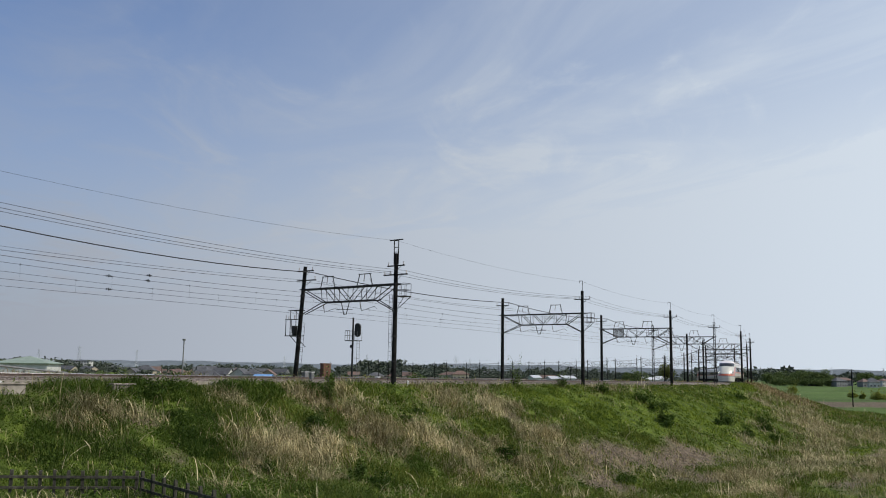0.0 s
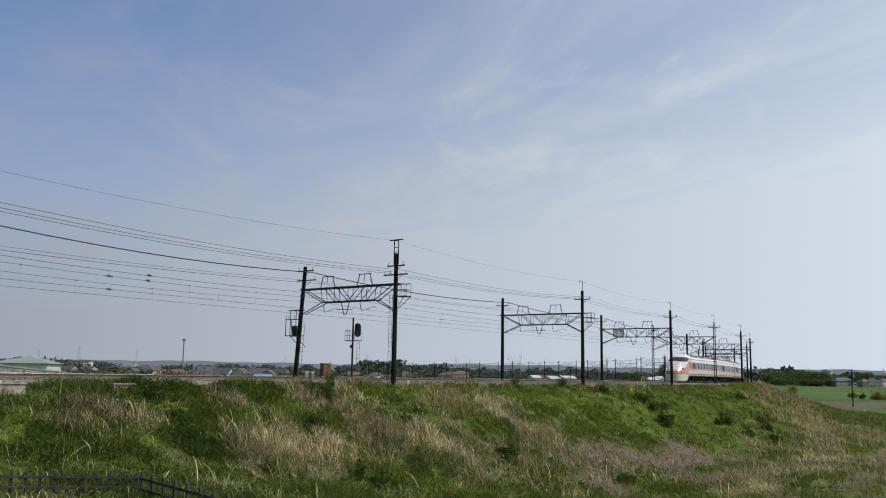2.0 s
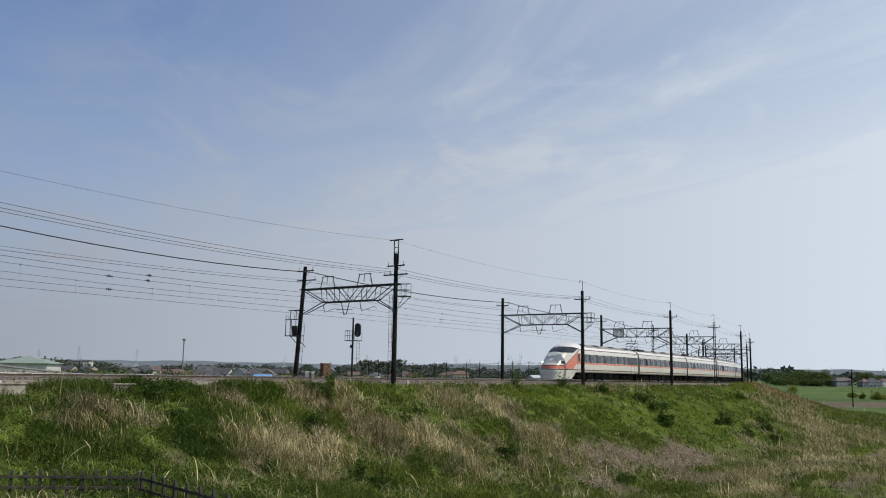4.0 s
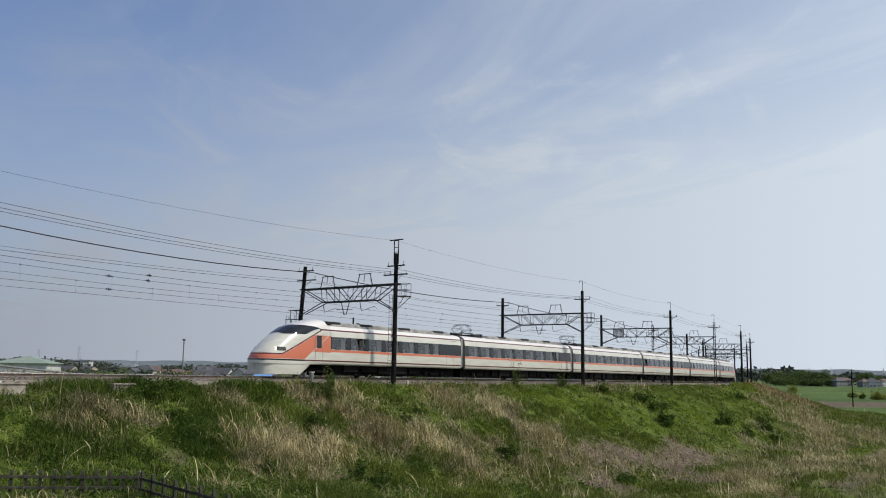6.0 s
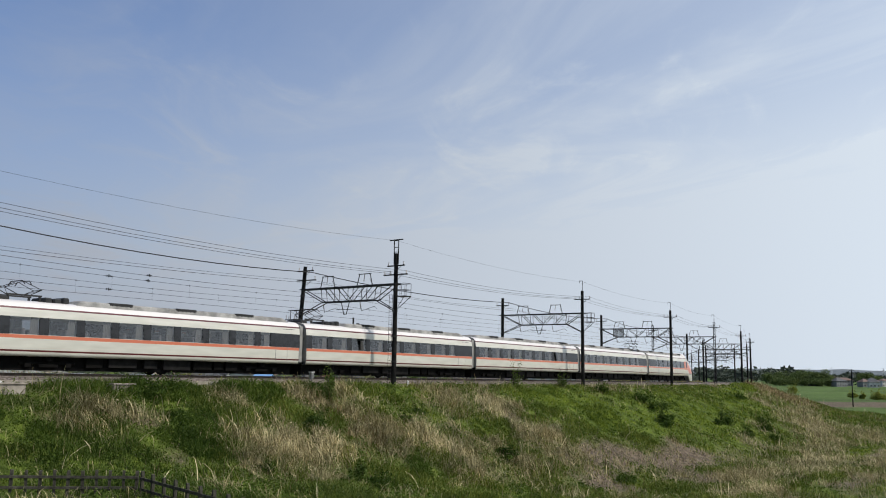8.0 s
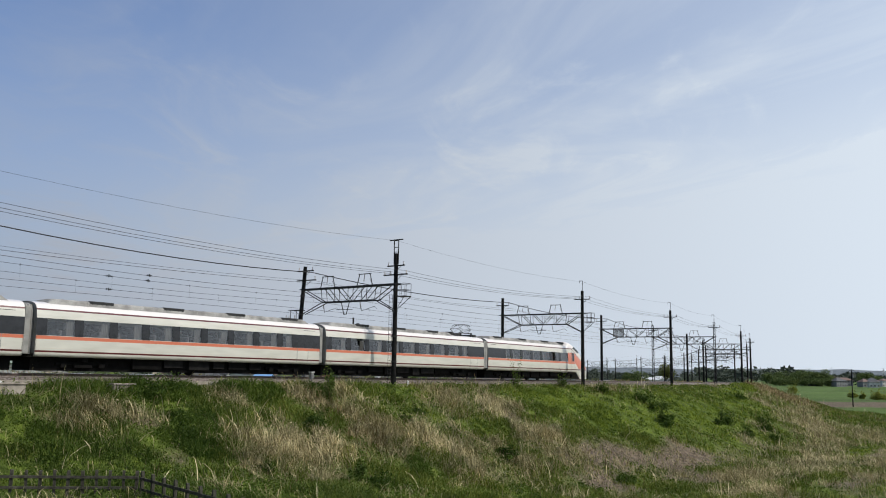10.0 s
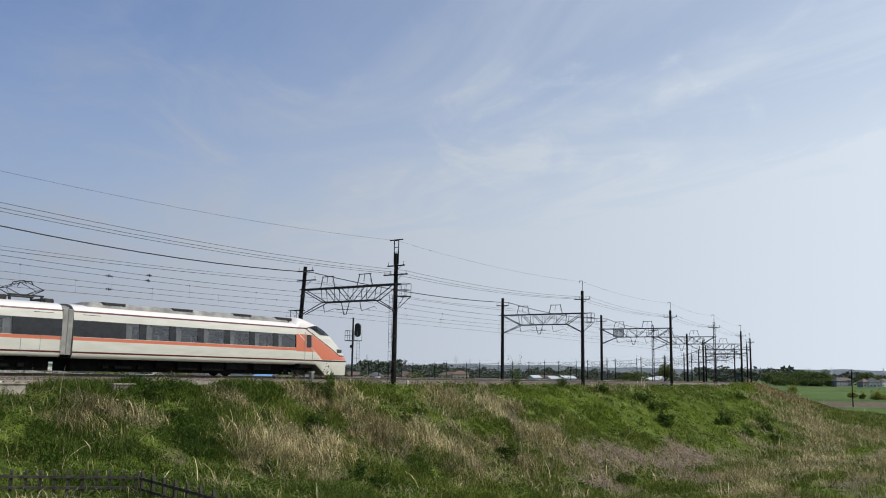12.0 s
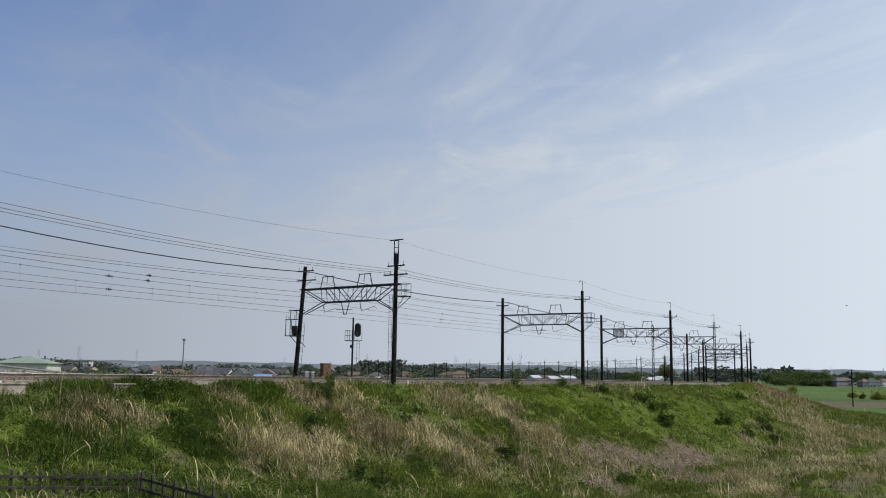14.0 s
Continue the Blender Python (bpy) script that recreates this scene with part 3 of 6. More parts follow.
def section_y(z):
    zs = [p[1] for p in SECTION]
    return float(np.interp(z, zs, [p[0] for p in SECTION]))


def livery(name, nose):
    """Cream paint with an orange band and dark red lines; nose: the x of the nose's tip, or None."""
    m, nt, b = mat(name, 0.28)
    N, L = nt.nodes, nt.links
    co = N.new("ShaderNodeTexCoord")
    sep = N.new("ShaderNodeSeparateXYZ")
    L.new(co.outputs["Object"], sep.inputs[0])
    X, Z = sep.outputs["X"], sep.outputs["Z"]

    def op(kind, a, c, d=None):
        n = N.new("ShaderNodeMath")
        n.operation = kind
        for i, v in enumerate((a, c) if d is None else (a, c, d)):
            if isinstance(v, (int, float)):
                n.inputs[i].default_value = v
            else:
                L.new(v, n.inputs[i])
        return n.outputs[0]

    def between(v, lo, hi):
        return op("MULTIPLY", op("GREATER_THAN", v, lo), op("LESS_THAN", v, hi))

    both = lambda a, c: op("MULTIPLY", a, c)
    either = lambda a, c: op("MAXIMUM", a, c)
    orange = between(Z, 1.71, 1.88)
    red = either(between(Z, 1.06, 1.15), between(Z, 3.15, 3.24))
    if nose is not None:
        u = op("SUBTRACT", nose, X)
        line_a = op("MULTIPLY_ADD", u, 0.50, 1.44 - 0.50 * 1.6)
        line_a = op("MAXIMUM", op("MINIMUM", line_a, 2.80), 1.45)
        line_b = op("MINIMUM", op("MAXIMUM", op("MULTIPLY_ADD", u, 0.75, 1.17 - 0.75 * 3.4), 1.17), 1.67)
        front = both(op("LESS_THAN", u, 5.82), both(op("LESS_THAN", Z, line_a), op("GREATER_THAN", Z, line_b)))
        orange = either(both(orange, op("GREATER_THAN", u, 4.6)), front)
        la = op("MAXIMUM", op("MULTIPLY_ADD", u, 0.50, 1.50 - 0.50 * 1.6), 1.48)
        d = op("ABSOLUTE", op("SUBTRACT", Z, la), 0)
        diag = both(op("LESS_THAN", d, 0.045), op("LESS_THAN", u, 5.0))
        red = either(either(both(between(Z, 3.15, 3.24), op("GREATER_THAN", u, 4.75)), between(Z, 1.06, 1.15)), diag)
        e = op("ABSOLUTE", op("SUBTRACT", Z, op("MULTIPLY_ADD", u, 0.75, 1.17 - 0.75 * 3.4)), 0)
        creamline = both(op("LESS_THAN", e, 0.03), both(op("GREATER_THAN", u, 3.4), op("LESS_THAN", u, 5.6)))
        orange = both(orange, op("SUBTRACT", 1.0, creamline))
    noise1 = N.new("ShaderNodeTexNoise")
    noise1.inputs["Scale"].default_value, noise1.inputs["Detail"].default_value = 1.3, 8
    mp = N.new("ShaderNodeMapping")
    mp.inputs["Scale"].default_value = (0.5, 1, 2.5)
    L.new(co.outputs["Object"], mp.inputs[0])
    L.new(mp.outputs[0], noise1.inputs["Vector"])
    ramp = N.new("ShaderNodeValToRGB")
    ramp.color_ramp.elements[0].position, ramp.color_ramp.elements[1].position = 0.25, 0.7
    ramp.color_ramp.elements[0].color, ramp.color_ramp.elements[1].color = (0.50, 0.485, 0.42, 1), (0.63, 0.61, 0.535, 1)
    L.new(noise1.outputs["Fac"], ramp.inputs["Fac"])
    roof = N.new("ShaderNodeMixRGB")
    roof.inputs[2].default_value = (0.72, 0.68, 0.645, 1)
    L.new(op("GREATER_THAN", Z, 3.2), roof.inputs["Fac"])
    L.new(ramp.outputs[0], roof.inputs[1])
    mo = N.new("ShaderNodeMixRGB")
    mo.inputs[2].default_value = (0.56, 0.15, 0.075, 1)
    L.new(orange, mo.inputs["Fac"])
    L.new(roof.outputs[0], mo.inputs[1])
    mr = N.new("ShaderNodeMixRGB")
    mr.inputs[2].default_value = (0.09, 0.012, 0.016, 1)
    L.new(red, mr.inputs["Fac"])
    L.new(mo.outputs[0], mr.inputs[1])
    L.new(mr.outputs[0], b.inputs["Base Color"])
    b.inputs["Coat Weight"].default_value = 0.3
    return m


M["paint_mid"] = livery("train_paint", None)
M["paint_lead"] = livery("lead_car_paint", LEAD / 2 - 0.05)
M["pillar"] = surface("window_band_black", (0.012, 0.012, 0.013), (0.02, 0.02, 0.022), 3, 0.25, 0, 0.0)
# grime blackened further to hold the shade beneath the cars
M["under"] = surface("underframe_grime_and_shade", (0.0025, 0.0025, 0.0022), (0.007, 0.0065, 0.006), 3, 0.85, 0.1, 0.3)
M["box_grey"] = surface("equipment_box_grey", (0.006, 0.006, 0.006), (0.018, 0.017, 0.016), 2, 0.8, 0.0, 0.2)
M["roof_grey"] = surface("roof_fairing_grey", (0.18, 0.176, 0.166), (0.36, 0.352, 0.33), 1.6, 0.8, 0, 0.2)
M["gangway"] = surface("gangway_grey", (0.20, 0.20, 0.19), (0.30, 0.29, 0.27), 2, 0.8, 0, 0.2)
M["black"] = surface("matt_black", (0.008, 0.008, 0.008), (0.02, 0.02, 0.02), 4, 0.6, 0, 0.1)
M["seat_cloth"] = surface("seat_cloth", (0.10, 0.10, 0.11), (0.2, 0.19, 0.19), 3, 0.9, 0, 0.1)
M["curtain"] = surface("pale_curtain", (0.12, 0.118, 0.115), (0.18, 0.176, 0.168), 2, 0.9, 0, 0.1)
M["interior"] = surface("interior_panel", (0.30, 0.28, 0.25), (0.4, 0.38, 0.34), 1, 0.8, 0, 0.0)


def glass(name, tint, gloss=0.12):
    m, nt, b = mat(name, 0.04)
    N, L = nt.nodes, nt.links
    t = N.new("ShaderNodeBsdfTransparent")
    t.inputs[0].default_value = (*tint, 1)
    g = N.new("ShaderNodeBsdfGlossy")
    g.inputs["Roughness"].default_value = 0.03
    fr = N.new("ShaderNodeFresnel")
    fr.inputs["IOR"].default_value = 2.15
    mx = N.new("ShaderNodeMixShader")
    L.new(fr.outputs[0], mx.inputs[0])
    L.new(t.outputs[0], mx.inputs[1])
    L.new(g.outputs[0], mx.inputs[2])
    L.new(mx.outputs[0], N["Material Output"].inputs[0])
    return m


M["train_glass"] = glass("tinted_train_glass", (0.64, 0.67, 0.69))
M["dark_glass"], _nt, _b = mat("windscreen_glass", 0.05)
_b.inputs["Base Color"].default_value = (0.012, 0.014, 0.017, 1)
M["lamp_on"], _nt, _b = mat("headlamp_lens", 0.2)
_b.inputs["Emission Color"].default_value = (1.0, 0.88, 0.68, 1)
_b.inputs["Emission Strength"].default_value = 22.0


def loft(rings, cap0=False, cap1=False):
    bm = bmesh.new()
    vs = [[bm.verts.new(p) for p in r] for r in rings]
    for a, b in zip(vs, vs[1:]):
        for i in range(len(a) - 1):
            try:
                bm.faces.new((a[i], b[i], b[i + 1], a[i + 1]))
            except ValueError:
                pass
    if cap0:
        bm.faces.new(vs[0])
    if cap1:
        bm.faces.new(vs[-1][::-1])
    return bm


def half_to_full(half):
    """(y, z) points of one side, bottom to top, to the whole arch."""
    full = [(y, z) for y, z in half]
    full += [(-y, z) for y, z in half[::-1] if y > 1e-6]
    return full


def shell_parts(car, x0, x1, paint):
    """The straight body between x0 and x1: sides below the belt, the roof arch above the windows."""
    low = [p for p in SECTION if p[1] <= BELT]
    high = [p for p in SECTION if p[1] >= HEAD]
    for k in (1, -1):
        bm = loft([[(x, k * y, z) for y, z in low] for x in (x0, x1)])
        bmesh.ops.recalc_face_normals(bm, faces=bm.faces)
        o = part("side_panel", bm, paint, car, smooth=True)
        md = o.modifiers.new("thick", "SOLIDIFY")
        md.thickness, md.offset, md.use_rim = 0.04, -1 if k > 0 else 1, False
    bm = loft([[(x, y, z) for y, z in half_to_full(high)] for x in (x0, x1)])
    o = part("roof", bm, paint, car, smooth=True)
    md = o.modifiers.new("thick", "SOLIDIFY")
    md.thickness, md.offset, md.use_rim = 0.04, 0, False
    bm = box(bmesh.new(), x0, x1, -1.36, 1.36, 0.86, 1.02)
    part("floor", bm, M["under"], car)
    # added near-black block, stands in for the deep shade below the floor
    bm = box(bmesh.new(), x0 + 0.3, x1 - 0.1, -0.9, 0.9, 0.15, 0.855)
    part("underframe", bm, M["under"], car)


def end_wall(car, x):
    bm = bmesh.new()
    ring = half_to_full(SECTION)
    vs = [bm.verts.new((x, y, z)) for y, z in ring]
    f = bm.faces.new(vs)
    r = bmesh.ops.extrude_face_region(bm, geom=[f])
    for v in r["geom"]:
        if isinstance(v, bmesh.types.BMVert):
            v.co.x += 0.06 if x < 0 else -0.06
    part("end_wall", bm, M["gangway"], car)


def window_run(car, x0, x1, panes, tint="train_glass"):
    """Pillars and panes of the window band on both sides; panes: list of (start, end)."""
    for k in (1, -1):
        edges = [x0] + [v for p in panes for v in p] + [x1]
        for a, b in zip(edges[::2], edges[1::2]):
            if abs(b - a) < 0.02:
                continue
            a, b = min(a, b), max(a, b)
            bm = bmesh.new()
            pts = [(section_y(z) + 0.004, z) for z in (BELT - 0.01, 2.3, HEAD + 0.01)]
            rings = [[(x, k * y, z) for y, z in pts] + [(x, k * (y - 0.08), z) for y, z in pts[::-1]] for x in (a, b)]
            for r in rings:
                r.append(r[0])
            bm = loft(rings)
            bmesh.ops.remove_doubles(bm, verts=bm.verts, dist=1e-5)
            bmesh.ops.recalc_face_normals(bm, faces=bm.faces)
            part("window_pillar", bm, M["pillar"], car)
        for a, b in panes:
            a, b = min(a, b), max(a, b)
            bm = loft([[(x, k * (section_y(z) - 0.012), z) for z in (BELT - 0.01, 2.3, HEAD + 0.01)] for x in (a, b)])
            bmesh.ops.recalc_face_normals(bm, faces=bm.faces)
            o = part("window_pane", bm, M[tint], car)
            o.visible_shadow = False
            for e in (a + 0.22,):
                bm = bmesh.new()
                pts = [(e - 0.2 + 0.05 * i, k * (1.30 + 0.012 * (i % 2))) for i in range(9)]
                bm = loft([[(x, y, z) for x, y in pts] for z in (BELT - 0.05, HEAD)])
                part("curtain", bm, M["curtain"], car)


def seats(car, x0, x1, pitch=1.1):
    x = x0
    while x < x1:
        bm = bmesh.new()
        for y in (-0.85, 0.85):
            box(bm, x - 0.3, x + 0.3, y - 0.48, y + 0.48, 1.0, 1.5, 0.05)
            box(bm, x - 0.36, x - 0.2, y - 0.48, y + 0.48, 1.4, 2.22, 0.05)
        part("seat_row", bm, M["seat_cloth"], car)
        x += pitch


def bogie(car, x):
    bm = bmesh.new()
    for k in (1, -1):
        box(bm, x - 1.45, x + 1.45, k * 0.92 - 0.09, k * 0.92 + 0.09, 0.42, 0.62, 0.03)
        box(bm, x - 0.5, x + 0.5, k * 0.98 - 0.12, k * 0.98 + 0.12, 0.3, 0.46, 0.02)
        bar(bm, (x, k * 0.98, 0.62), (x, k * 0.98, 0.86), 0.25, 10)
        for w in (-1.05, 1.05):
            box(bm, x + w - 0.17, x + w + 0.17, k * 1.0 - 0.1, k * 1.0 + 0.1, 0.30, 0.56, 0.03)
    box(bm, x - 0.25, x + 0.25, -0.9, 0.9, 0.45, 0.75)
    b = part("bogie", bm, M["under"], car)
    for w in (-1.05, 1.05):
        bm = bmesh.new()
        for k in (1, -1):
            bmesh.ops.create_cone(bm, cap_ends=True, segments=20, radius1=0.43, radius2=0.43, depth=0.12, matrix=Matrix.Translation((0, k * 0.58, 0)) @ pose(0, 0, 0, 90, 0, 0))
            for i in range(4):
                a = i * math.pi / 2
                bar(bm, (0.2 * math.cos(a), k * 0.64, 0.2 * math.sin(a)), (0.2 * math.cos(a), k * 0.66, 0.2 * math.sin(a)), 0.05, 6)
        bar(bm, (0, -0.6, 0), (0, 0.6, 0), 0.08, 8)
        o = part("wheelset", bm, M["box_grey"], b)
        o.matrix_local = pose(x + w, 0, 0.43)


def underfloor(car, x0, x1, seed):
    r = random.Random(seed)
    x = x0
    while x < x1 - 0.8:
        w = r.uniform(0.7, 2.0)
        w = min(w, x1 - x)
        z0 = r.uniform(0.28, 0.45)
        for k in (1, -1):
            bm = box(bmesh.new(), x, x + w - 0.12, min(k * 0.55, k * 1.08), max(k * 0.55, k * 1.08), z0, 0.86, 0.02)
            part("equipment_box", bm, M[r.choice(("under", "under", "box_grey"))], car)
        x += w + r.uniform(0.0, 0.35)


def roof_gear(car, x0, x1, vents):
    """Grey fairing along the roof, with dark grilles in it."""
    bm = bmesh.new()
    prof = [(1.02, 3.46), (0.93, 3.72), (0.80, 3.80), (0.0, 3.84)]
    rings = []
    for x, k in ((x0, 0.0), (x0 + 0.35, 0.85), (x0 + 0.6, 1.0), (x1 - 0.6, 1.0), (x1 - 0.35, 0.85), (x1, 0.0)):
        rings.append([(x, y, 3.46 + (z - 3.46) * k) for y, z in half_to_full(prof)])
    bm = loft(rings)
    part("roof_fairing", bm, M["roof_grey"], car)
    for x in vents:
        bm = bmesh.new()
        for k in (1, -1):
            box(bm, x - 0.7, x + 0.7, min(k * 0.55, k * 0.95), max(k * 0.55, k * 0.95), 3.62, 3.825, 0.03)
            for i in range(5):
                xx = x - 0.55 + i * 0.27
                box(bm, xx, xx + 0.05, min(k * 0.94, k * 0.965), max(k * 0.94, k * 0.965), 3.64, 3.79)
        part("roof_vent", bm, M["black"], car)
    x = x0 + 2.1
    while x < x1 - 1:
        bm = bmesh.new()
        rings = []
        for dx in (0, 0.05):
            rings.append([(x + dx, y * 1.012, 3.46 + (z - 3.46) * 1.03) for y, z in half_to_full(prof)])
        part("fairing_joint", loft(rings), M["gangway"], car)
        x += 2.3


def pantograph(car, x):
    bm = bmesh.new()
    z0, zt = 3.72, 4.60
    for k in (-0.55, 0.55):
        box(bm, x - 0.9, x + 0.9, k - 0.04, k + 0.04, z0 + 0.12, z0 + 0.2)
        for dx in (-0.8, 0.8):
            bar(bm, (x + dx, k, z0 - 0.15), (x + dx, k, z0 + 0.14), 0.07, 8)
    base = part("pantograph_base", bm, M["black"], car)
    bm = bmesh.new()
    zk = (z0 + zt) / 2 + 0.05
    for k in (-1, 1):
        for e in (-1, 1):
            bar(bm, (x + e * 0.35, k * 0.5, z0 + 0.2), (x + e * 0.95, k * 0.42, zk), 0.022, 5)
            bar(bm, (x + e * 0.95, k * 0.42, zk), (x + e * 0.12, k * 0.32, zt - 0.05), 0.018, 5)
    for e in (-1, 1):
        bar(bm, (x + e * 0.95, -0.42, zk), (x + e * 0.95, 0.42, zk), 0.02, 5)
        bar(bm, (x + e * 0.35, -0.5, z0 + 0.2), (x + e * 0.95, 0.42, zk), 0.012, 4)
    part("pantograph_arms", bm, M["steel_dark"], car)
    bm = bmesh.new()
    for e in (-0.17, 0.17):
        pts = [(x + e, -0.85, zt - 0.18), (x + e, -0.6, zt), (x + e, 0.6, zt), (x + e, 0.85, zt - 0.18)]
        tube_path(bm, pts, 0.025, 5)
    part("pantograph_head", bm, M["steel_dark"], car)


def gangway(car, x, sign):
    bm = bmesh.new()
    half = [(1.12, 0.95), (1.16, 1.5), (1.15, 2.4), (1.08, 3.1), (0.92, 3.42), (0.5, 3.52), (0.0, 3.54)]
    rings = []
    for i in range(9):
        k = 1.0 if i % 2 else 0.965
        rings.append([(x + sign * 0.56 * i / 8, y * k, 0.95 + (z - 0.95) * (0.99 + 0.01 * (i % 2))) for y, z in half_to_full(half)])
    part("gangway_bellows", loft(rings), M["gangway"], car)
    for k in (1, -1):
        bm = bmesh.new()
        box(bm, min(x, x + sign * 0.3), max(x, x + sign * 0.3), min(k * 1.2, k * 1.38), max(k * 1.2, k * 1.38), 0.95, 3.3, 0.03)
        part("outer_hood", bm, M["gangway"], car)
    bm = bmesh.new()
    bar(bm, (x, 0, 0.75), (x + sign * 0.56, 0, 0.75), 0.14, 8)
    part("coupler", bm, M["under"], car)


def mid_car(panto):
    car = empty("passenger_car")
    h = MID / 2 - 0.28
    shell_parts(car, -h, h, M["paint_mid"])
    end_wall(car, -h)
    end_wall(car, h)
    panes, x = [], h - 0.55
    while x - 1.5 > -h + 2.6:
        panes.append((x, x - 1.48))
        x -= 1.95
    panes.append((x, x - 0.8))
    window_run(car, h, -h, panes)
    seats(car, -h + 3.0, h - 1.0, 1.1)
    bogie(car, -6.9)
    bogie(car, 6.9)
    underfloor(car, -5.0, 5.0, 3 + panto)
    if panto:
        # the current collector stands at one end, among black switchgear
        e = panto
        roof_gear(car, -h + 0.6 if e > 0 else -h + 4.0, h - 4.0 if e > 0 else h - 0.6, (-5.5, -1.2, 3.0) if e > 0 else (-3.0, 1.2, 5.5))
        pantograph(car, e * (h - 1.55))
        for d, w, hh in ((0.42, 0.28, 0.20), (2.75, 0.22, 0.24), (3.25, 0.22, 0.22), (3.7, 0.18, 0.30)):
            bm = box(bmesh.new(), e * (h - d) - w, e * (h - d) + w, -0.7, 0.7, 3.54, 3.60 + hh, 0.07)
            part("roof_box", bm, M["black"], car)
    else:
        roof_gear(car, -h + 0.6, h - 0.6, (-7.4, -3.0, 1.5, 6.0))
    gangway(car, -h, -1)
    door_marks(car, -h + 1.55, M["paint_mid"])
    return car


def door_marks(car, x, paint):
    """Sliding door, slightly proud, with its narrow glass and slot vent above."""
    for k in (1, -1):
        z = (1.02, 1.25, 1.6, 1.88)
        rings = [[(xx, k * (section_y(q) + 0.006), q) for q in z] for xx in (x - 0.48, x + 0.48)]
        bm = loft(rings)
        bmesh.ops.recalc_face_normals(bm, faces=bm.faces)
        d = part("door", bm, paint, car)
        bm = bmesh.new()
        for e in (-0.48, 0.48):
            box(bm, x + e - 0.012, x + e + 0.012, min(k * 1.40, k * 1.452), max(k * 1.40, k * 1.452), 1.02, 1.9)
        part("door_seam", bm, M["gangway"], d)
        y = section_y(3.0)
        bm = box(bmesh.new(), x - 1.1, x - 0.1, min(k * (y - 0.05), k * (y + 0.012)), max(k * (y - 0.05), k * (y + 0.012)), 2.95, 3.06)
        part("side_vent", bm, M["box_grey"], car)


NOSE_TOP = [(0.0, 1.28), (0.06, 1.42), (0.2, 1.60), (0.6, 1.98), (1.3, 2.54), (1.8, 2.88), (2.6, 3.33), (3.5, 3.65), (4.5, 3.90), (4.95, 3.97), (5.2, 3.93), (5.4, 3.76), (5.56, 3.62)]
NOSE_W = [(0.0, 0.40), (0.06, 0.58), (0.18, 0.80), (0.4, 1.00), (0.8, 1.17), (1.4, 1.30), (2.2, 1.39), (3.2, 1.43), (4.2, 1.44), (5.56, 1.44)]


def nose_ring(u, inset=0.0):
    zt = float(np.interp(u, [p[0] for p in NOSE_TOP], [p[1] for p in NOSE_TOP]))
    w = float(np.interp(u, [p[0] for p in NOSE_W], [p[1] for p in NOSE_W]))
    k = (zt - 0.84) / (TOPZ - 0.84)
    blend = min(1.0, max(0.0, u / 4.5))
    pts = []
    for y, z in SECTION:
        zz = 0.84 + (z - 0.84) * k
        # towards the nose the upper part draws in more
        f = (z - 0.84) / (TOPZ - 0.84)
        yy = y / 1.44 * w
        round_y = w * math.sqrt(max(0.0, 1 - f ** 2.6)) if z > 1.0 else yy
        if zz < 1.02:
            t = min(1.0, max(0.0, (u - 3.4) / 1.6))
            yy = round_y = w * (1 - t) + yy * t
        pts.append((yy * blend + round_y * (1 - blend) + inset, zz))
    return pts


def nose_y(u, z):
    r = nose_ring(u)
    return float(np.interp(z, [p[1] for p in r], [p[0] for p in r]))


